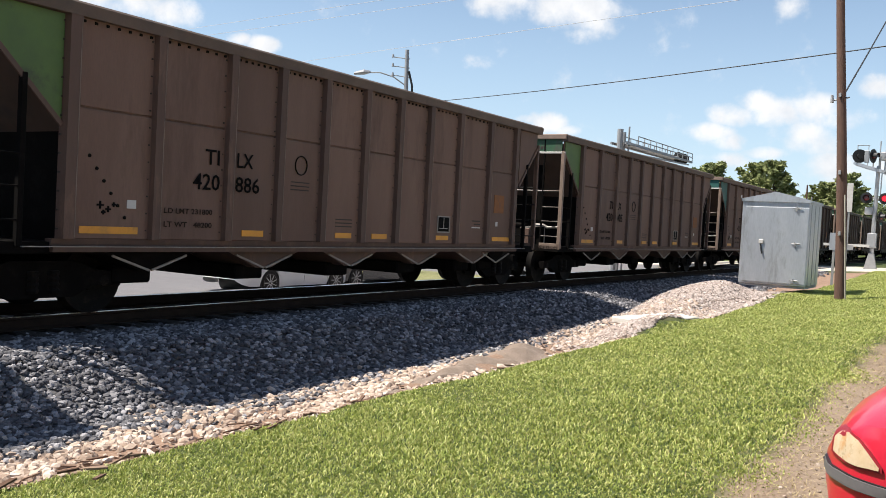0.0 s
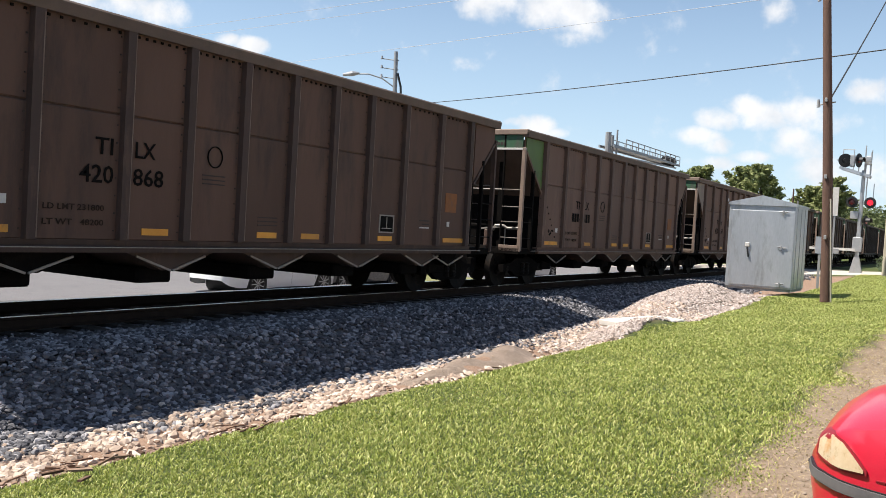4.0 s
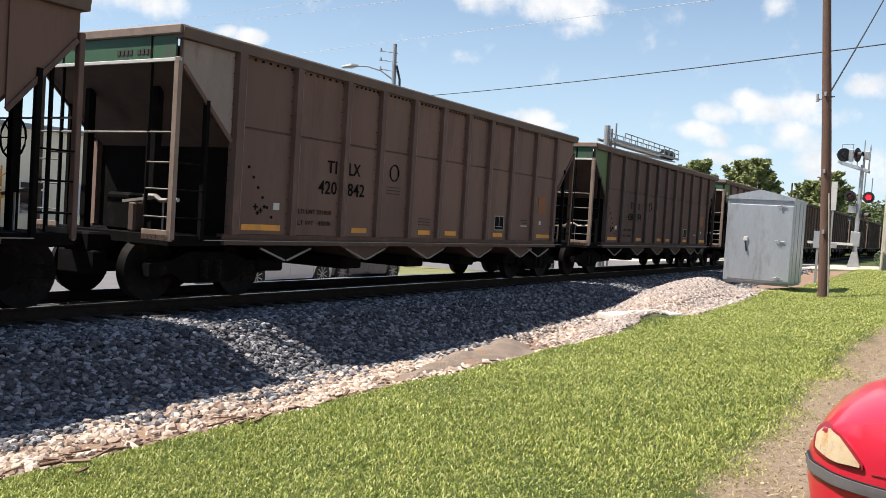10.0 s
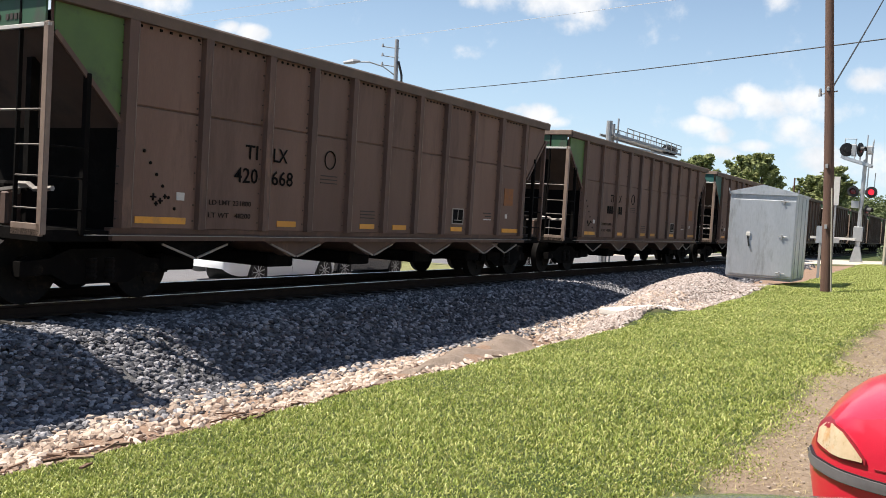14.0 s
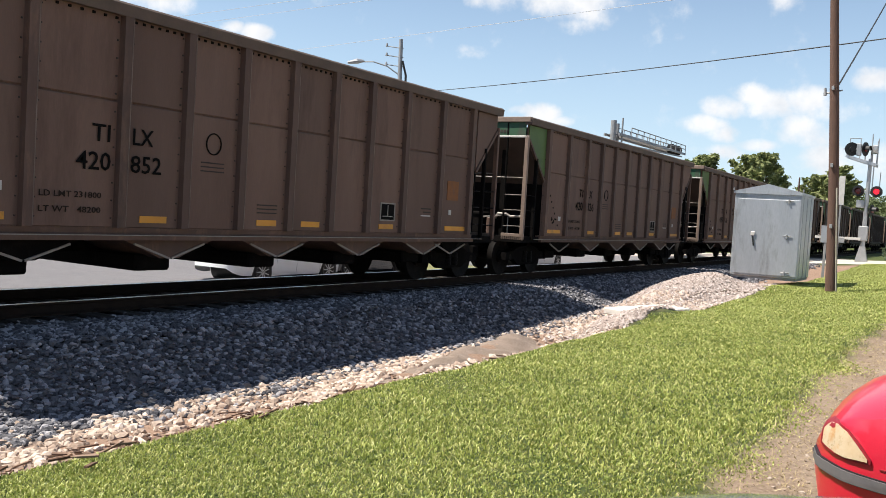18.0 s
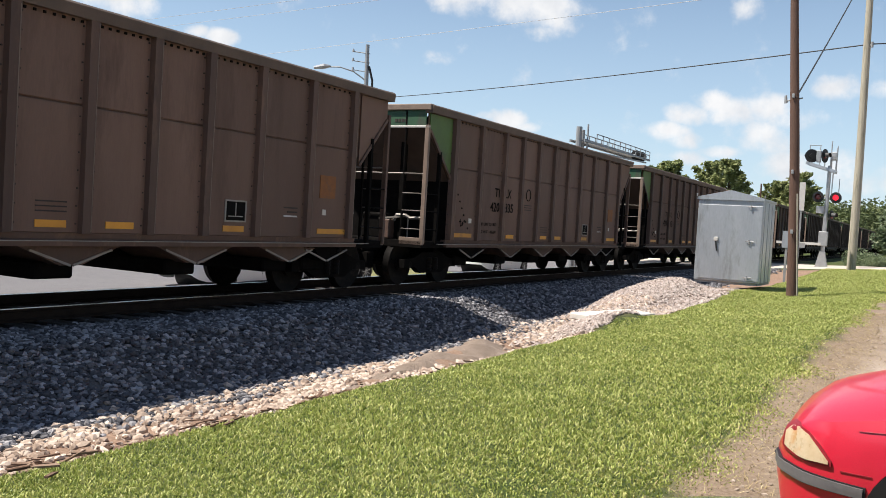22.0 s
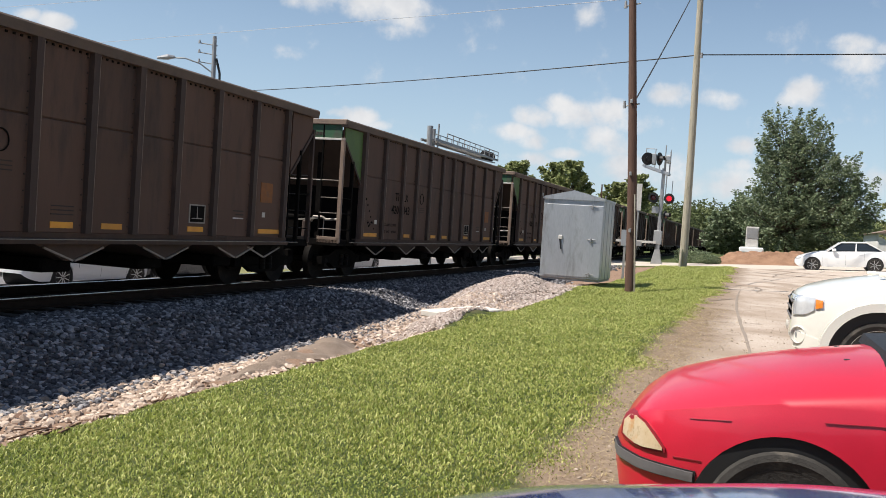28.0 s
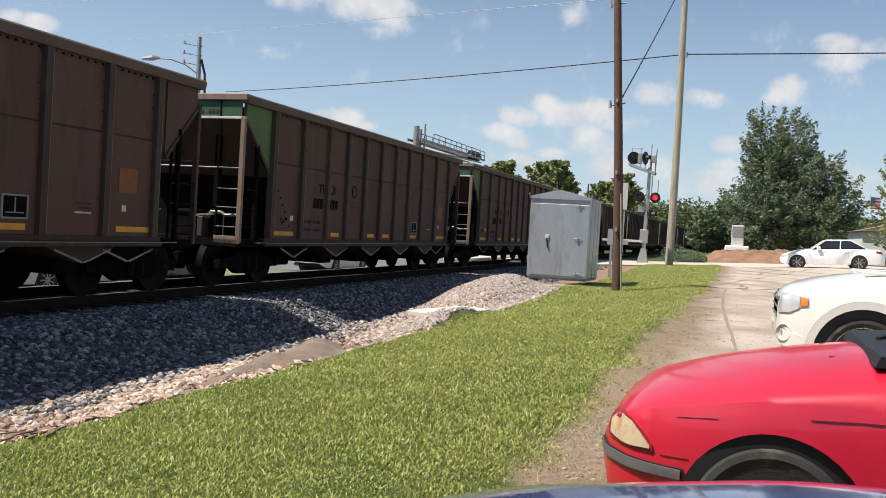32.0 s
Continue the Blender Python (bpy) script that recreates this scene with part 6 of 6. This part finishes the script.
def drive_marks():
    """Cracks, a patch seam and wheel tracks in the old paving of the drive."""
    rnd = np.random.default_rng(17)
    dark = surface("crack_fill", (.19, .155, .125), (.26, .21, .17), .95, 0, 6, 50, .4, .006)
    for x0, y0, x1, y1, w in ((-.9, 27.6, .4, 27.0, .07), (-.7, 30.5, 1.6, 31.2, .06), (-.9, 34.0, .9, 33.2, .07), (-.8, 39.5, 3.4, 38.6, .10), (-.6, 43.8, 5.0, 43.0, .12),
                              (-.35, 25.0, -.05, 9.4, .03), (-.1, 28.3, .3, 25.2, .05), (-1.0, 20.2, -.2, 21.6, .05), (-.8, 15.0, .2, 15.6, .035), (.6, 36, 1.3, 41, .05)):
        n = 40
        u = np.linspace(0, 1, n)
        d = np.array([x1 - x0, y1 - y0]) / math.hypot(x1 - x0, y1 - y0)
        off = .10 * np.sin(u * 5 + x0 * 9) + np.cumsum(rnd.normal(0, .018 if w > .03 else .004, n))
        cx, cy = x0 + (x1 - x0) * u - d[1] * off, y0 + (y1 - y0) * u + d[0] * off
        hw = w * rnd.uniform(.25 if w > .03 else .8, 1.0, n) * np.sin(np.pi * np.clip(u, .02, .98)) ** .4
        v = []
        for sgn in (-1, 1):
            px, py = cx - d[1] * hw * sgn, cy + d[0] * hw * sgn
            v.append(np.stack([px, py, land(px, py) + .012], -1))
        v = np.concatenate(v)
        f = [(k, k + 1, n + k + 1, n + k) for k in range(n - 1)]
        tagged(part("paving_crack", (v.tolist(), [], f), dark), "dark irregular crack in the pale paving", "crack", "cracks in the drive", "stuff")

drive_marks()

def stairs():
    """Outside stair of the cream building."""
    st = thing("outside_stair", "yellow painted outside stair with handrails", "stair", pose(-37.9, 20.5, -.7))
    for i in range(12):
        bm = B()
        box(bm, 0, 1.1, i * .28, i * .28 + .28, i * .2, i * .2 + .05)
        part("tread", bm, CREAM_WALL, st)
    for xx in (0, 1.1):
        bm = B()
        strut(bm, (xx, 0, .9), (xx, 3.4, 3.3), .05)
        strut(bm, (xx, 0, -.02), (xx, 3.4, 2.4), .06, .2)
        part("handrail", bm, YELLOW, st)
    bm = B()
    box(bm, 0, 1.1, 3.36, 5.2, 2.35, 2.45)
    part("landing", bm, CREAM_WALL, st)
    for xx, yy in ((1.05, 3.5), (1.05, 5.1), (.05, 3.5), (.05, 5.1)):
        bm = B()
        bar(bm, (xx, yy, 0), (xx, yy, 3.4), .04, n=6)
        part("post", bm, YELLOW, st)

stairs()

# ---- loose stones, grass ----
def stones(name, label, pts, size, mat, rnd, fine=True):
    """Many small broken stones in one mesh; twelve-cornered where they are near."""
    g = (1 + 5 ** .5) / 2
    ico = np.array([(-1, g, 0), (1, g, 0), (-1, -g, 0), (1, -g, 0), (0, -1, g), (0, 1, g), (0, -1, -g), (0, 1, -g), (g, 0, -1), (g, 0, 1), (-g, 0, -1), (-g, 0, 1)], float) / 1.9
    ico_f = np.array([(0, 11, 5), (0, 5, 1), (0, 1, 7), (0, 7, 10), (0, 10, 11), (1, 5, 9), (5, 11, 4), (11, 10, 2), (10, 7, 6), (7, 1, 8), (3, 9, 4), (3, 4, 2), (3, 2, 6), (3, 6, 8), (3, 8, 9), (4, 9, 5), (2, 4, 11), (6, 2, 10), (8, 6, 7), (9, 8, 1)])
    octa = np.array([(1, 0, 0), (-1, 0, 0), (0, 1, 0), (0, -1, 0), (0, 0, 1), (0, 0, -1)], float)
    octa_f = np.array([(0, 2, 4), (2, 1, 4), (1, 3, 4), (3, 0, 4), (2, 0, 5), (1, 2, 5), (3, 1, 5), (0, 3, 5)])
    verts, faces, start = [], [], 0
    near = (pts[:, 1] < 13) if fine else np.zeros(len(pts), bool)
    for shape, fs, sel in ((ico, ico_f, near), (octa, octa_f, ~near)):
        p, sz, n = pts[sel], size[sel], int(sel.sum())
        if not n:
            continue
        base = np.array([shape * rnd.uniform(.72, 1.12, (len(shape), 1)) * rnd.uniform(.75, 1.25, (1, 3)) + rnd.normal(size=shape.shape) * .07 for _ in range(16)])
        v = base[rnd.integers(0, 16, n)]
        a, tilt = rnd.uniform(0, 2 * np.pi, n), rnd.normal(size=n) * .5
        c, s = np.cos(a)[:, None], np.sin(a)[:, None]
        x, y, z = v[..., 0], v[..., 1], v[..., 2] * .7
        z, x = z * np.cos(tilt)[:, None] + x * np.sin(tilt)[:, None], x * np.cos(tilt)[:, None] - z * np.sin(tilt)[:, None]
        verts.append((np.stack([x * c - y * s, x * s + y * c, z], -1) * sz[:, None, None] + p[:, None, :]).reshape(-1, 3))
        faces.append((start + np.arange(n)[:, None, None] * len(shape) + fs[None]).reshape(-1, 3))
        start += n * len(shape)
    ob = part(name, (np.concatenate(verts).tolist(), [], np.concatenate(faces).tolist()), mat)
    return tagged(ob, label, "gravel", kind="stuff")

def scatter(rnd, n, x0, x1, y0, y1, near=True):
    """Points, thicker towards the low y end."""
    u = rnd.uniform(0, 1, n)
    y = y0 + (y1 - y0) * (u ** 1.8 if near else u)
    x = rnd.uniform(x0, x1, n)
    return x, y

def cloth_edges(y):
    """The cloth's upper and lower edge across the ditch bank."""
    return np.interp(y, [8.3, 9.5, 11, 12.9, 13.3], [-5.84, -6.12, -6.35, -6.50, -6.0]), np.interp(y, [8.3, 9.5, 11.0, 12.2, 13.3], [-5.80, -5.80, -5.70, -5.48, -5.1])

def loose_cover():
    rnd = np.random.default_rng(11)
    # darkened stones keep to the train's shadow band; pink ones take over beyond
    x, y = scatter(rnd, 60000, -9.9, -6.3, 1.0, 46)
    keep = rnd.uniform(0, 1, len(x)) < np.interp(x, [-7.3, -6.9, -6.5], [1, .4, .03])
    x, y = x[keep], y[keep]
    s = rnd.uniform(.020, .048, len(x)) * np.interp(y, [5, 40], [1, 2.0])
    stones("ballast", "grey crushed stone ballast, darkened for the train's shade", np.stack([x, y, land(x, y) + s * .25], -1), s, STONE_SHADED, rnd)
    x, y = scatter(rnd, 44000, -7.6, -4.5, 1.0, 20)
    keep = rnd.uniform(0, 1, len(x)) < np.interp(x, [-7.6, -7.1, -6.7, -5.6, -5.25, -4.6], [.03, .25, 1, .92, .5, .05]) * (.14 + .86 * (bumpy(x * 1.5, y * .5, 1.9, 4) + .45 * bumpy(x, y, 6, 1) > -.02))
    up, low = cloth_edges(y)
    keep &= ~((y > 8.3) & (y < 13.3) & (x < low - .02) & (x > up) & (rnd.uniform(0, 1, len(x)) < .98))
    keep &= ~((x > -5.45 + .12 * bumpy(x, y, 3, 2)) & (y > 3.9) & (y < 7.6) & (rnd.uniform(0, 1, len(x)) < .9))
    x, y = x[keep], y[keep]
    s = (.018 + .042 * rnd.uniform(0, 1, len(x)) ** 1.6) * np.interp(y, [5, 20], [1, 1.3])
    stones("gravel", "pinkish tan stones along the ditch", np.stack([x, y, land(x, y) + s * .2], -1), s, STONE_PINK, rnd)
    x, y = rnd.normal(-6.0, .75, 13000), rnd.normal(21.4, 2.4, 13000)
    x2, y2 = rnd.normal(-5.15, .36, 6000), rnd.normal(14.7, .9, 6000)
    x, y = np.concatenate([x, x2]), np.concatenate([y, y2])
    keep = (x < -4.62 - .15 * bumpy(y, y, 2, 1)) & (x > -7.2) & (y > 13.35) & ~((np.abs(x + 5.10) < .34) & (np.abs(y - 15.75) < .95))
    x, y = x[keep], y[keep]
    s = rnd.uniform(.028, .062, len(x))
    stones("gravel_mound", "sunlit heap of pale pinkish stones", np.stack([x, y, land(x, y) + s * .25], -1), s, STONE_PALE, rnd)
    # small grit on the drive
    x, y = scatter(rnd, 2600, -1.0, 2.5, 4.5, 30)
    s = rnd.uniform(.006, .018, len(x))
    stones("grit", "small tan grit on the dirt drive", np.stack([x, y, land(x, y) + s * .2], -1), s, STONE_DIRT, rnd)
    # lawn
    def blades(name, label, x, y, h, w, mat, flat=1.0):
        n = len(x)
        a, b = rnd.uniform(0, 2 * np.pi, n), rnd.uniform(0, 2 * np.pi, n)
        lean = rnd.uniform(.3, 1.1, n) * h * flat
        root = np.stack([x, y, land(x, y) - .004], -1)
        side = np.stack([np.cos(a) * w, np.sin(a) * w, 0 * a], -1)
        tip = root + np.stack([np.cos(b) * lean, np.sin(b) * lean, h], -1)
        mid = root + np.stack([np.cos(b) * lean * .35, np.sin(b) * lean * .35, h * .65], -1)
        v = np.stack([root - side, root + side, mid + side * .8, mid - side * .8, tip], 1).reshape(-1, 3)
        i = np.arange(n)[:, None] * 5
        f3 = np.concatenate([i + np.array([[0, 1, 2]]), i + np.array([[0, 2, 3]]), i + np.array([[3, 2, 4]])], 1).reshape(-1, 3)
        tagged(part(name, (v.tolist(), [], f3.tolist()), mat), label, "grass", kind="stuff")
    n = 470000
    u = rnd.uniform(0, 1, n)
    x, y = rnd.uniform(-4.95, -.35, n), 1.6 + 45.4 * u ** 2.3
    edge_l = -4.60 + .16 * bumpy(x * 0, y, 2.3, 1) + .1 * bumpy(x * 0, y, 7, 2)
    edge_r = np.interp(y, [3, 8, 14, 24, 40], [-.86, -1.0, -1.05, -.75, -.85]) + .20 * bumpy(x * 0, y, 1.1, 3) + .14 * bumpy(x * 0, y, 4, 4)
    d = np.minimum((x - edge_l) * 3.5, edge_r - x)
    keep = (rnd.uniform(0, 1, n) < np.clip(.18 + d / .42, 0, 1)) & (d > -.12)
    x, y = x[keep], y[keep]
    n = len(x)
    h = rnd.uniform(.014, .034, n) * (1 + .35 * bumpy(x, y, 2.2, 7)) * np.interp(y, [3, 40], [1, 1.8])
    h *= np.clip(.45 + d[keep] / .6, .45, 1)
    w = rnd.uniform(.0032, .0058, n) * np.interp(y, [3, 10, 40], [1, 1.6, 4.4])
    blades("lawn", "bright green mown grass in sunlight", x, y, h, w, GRASS)
    x, y = rnd.normal(-.88, .26, 9000), rnd.uniform(3.0, 18, 9000)
    blades("dry_straw", "dry straw and stalks at the edge of the lawn", x, y, rnd.uniform(.008, .03, 9000), rnd.uniform(.0015, .0035, 9000), STRAW, 4.0)

loose_cover()

def slab():
    s = B()
    box(s, -.32, .32, -.95, .95, -.08, .03, .015)
    ob = part("concrete_slab", s, CONCRETE, at=pose(-5.10, 15.75, ground_z(-5.02, 16.1) + .01, 0, 1, -14))
    tagged(ob, "pale concrete slab lying on the stones", "slab")

def ditch_cloth():
    """A stiff weathered sheet over the ditch bank, with a turned-up corner and folds."""
    us, vs = np.linspace(0, 1, 80), np.linspace(0, 1, 34)
    U, V = np.meshgrid(us, vs, indexing="ij")
    Y = 8.3 + 4.95 * U
    up, low = cloth_edges(Y)
    X = up * (1 - V) + low * V
    fold = .016 * np.sin(X * 9 + Y * 3) + .014 * np.sin(Y * 7 - X * 4) + .016 * bumpy(X, Y, 6, 3) + .010 * bumpy(X, Y, 14, 5) + .06 * np.exp(-((U - .88) / .07) ** 2 - (V / .25) ** 2)
    Z = land(X, Y) + .022 + fold - .03 * (np.maximum(0, 1 - V / .08) * (U < .7) + np.maximum(0, 1 - (1 - V) / .15))
    pts = np.concatenate([np.stack([X, Y, Z], -1).reshape(-1, 3), np.stack([X, Y, Z - .012], -1).reshape(-1, 3)])
    idx = np.arange(U.size).reshape(U.shape)
    top = np.stack([idx[:-1, :-1], idx[1:, :-1], idx[1:, 1:], idx[:-1, 1:]], -1).reshape(-1, 4)
    rim = np.concatenate([idx[:, 0], idx[-1, 1:], idx[-2::-1, -1], idx[0, -2::-1]])
    edge = np.stack([rim[:-1], rim[1:], rim[1:] + U.size, rim[:-1] + U.size], -1)
    f = np.concatenate([top, top[:, ::-1] + U.size, edge])
    ob = part("ground_cloth", (pts.tolist(), [], f.tolist()), CLOTH, smooth=50)
    tagged(ob, "grey-brown weathered cloth lying over the ditch bank", "cloth")

def debris():
    """Broken bits of old tie and bark along the ditch."""
    rnd = random.Random(21)
    for x, y, l in ((-5.3, 4.1, .5), (-5.15, 3.6, .35), (-5.5, 5.6, .6), (-5.35, 6.3, .45), (-5.0, 4.6, .3), (-5.6, 7.4, .4), (-5.2, 7.9, .3), (-6.6, 6.6, .7), (-5.05, 3.2, .3), (-5.45, 3.4, .4), (-5.7, 5.0, .35)):
        bm = B()
        w = rnd.uniform(.03, .06)
        prism(bm, [(-l / 2, -w), (l * .1, -w * 1.4), (l / 2, -w * .4), (l * .42, w * .8), (-l * .1, w * 1.1), (-l / 2, w * .5)], "z", -.015, .02)
        ob = part("wood_debris", bm, BARK_CHIP, at=pose(x, y, ground_z(x, y) + .012, rnd.uniform(-6, 6), rnd.uniform(-6, 6), rnd.uniform(50, 130)))
        tagged(ob, "splintered piece of old brown wood on the stones", "debris", "ditch debris")

def chips():
    """Flat splinters of bark and old wood strewn along the edge of the grass."""
    rnd = np.random.default_rng(31)
    n = 1500
    x, y = rnd.normal(-5.25, .30, n), 2.4 + 6.6 * rnd.uniform(0, 1, n) ** 1.3
    a = rnd.normal(math.pi / 2, .5, n)
    l, w = rnd.uniform(.025, .10, n), rnd.uniform(.006, .02, n)
    z = land(x, y) + rnd.uniform(.022, .060, n)
    d, e = np.stack([np.cos(a), np.sin(a), rnd.normal(0, .12, n)], -1), np.stack([-np.sin(a), np.cos(a), rnd.normal(0, .2, n)], -1)
    c = np.stack([x, y, z], -1)
    v = []
    for h in (0, -.012):
        for i, j in ((-1, -.6), (1, -1), (.8, .7), (-.9, 1)):
            v.append(c + d * (l * i)[:, None] + e * (w * j)[:, None] + np.array([0, 0, h]))
    v = np.stack(v, 1).reshape(-1, 3)
    k = np.arange(n)[:, None] * 8
    f = np.concatenate([k + np.array([q]) for q in ((0, 1, 2, 3), (0, 4, 5, 1), (1, 5, 6, 2), (2, 6, 7, 3), (3, 7, 4, 0))], 1).reshape(-1, 4)
    tagged(part("wood_chips", (v.tolist(), [], f.tolist()), CHIP), "brown bark and wood splinters beside the grass", "debris", kind="stuff")

slab()
chips()
ditch_cloth()
debris()

# ---- what moves ----
def motions():
    for k, car in CARS:
        walk(car, [(t, car_pose(k, t)) for t in range(33)])
    # the wheelsets roll: both axles of one truck are keyed, and every other truck shares their action
    steps = [i / 15 for i in range(481)]
    run = [float(np.interp(t, range(33), TRAIN_AT)) for t in steps]
    first = {}
    for k, car in CARS:
        for truck in car.children:
            if not truck.name.startswith("truck"):
                continue
            for w in truck.children:
                if not w.name.startswith("wheelset"):
                    continue
                y = round(w.matrix_basis.translation.y, 2)
                if y not in first:
                    walk(w, [(t, pose(0, y, .455) @ Matrix.Rotation((run[0] - s) / .455, 4, "X")) for t, s in zip(steps, run)])
                    first[y] = w
                else:
                    w.rotation_mode = "QUATERNION"
                    w.animation_data_create()
                    w.animation_data.action = first[y].animation_data.action
                    w.animation_data.action_slot = first[y].animation_data.action_slot

motions()
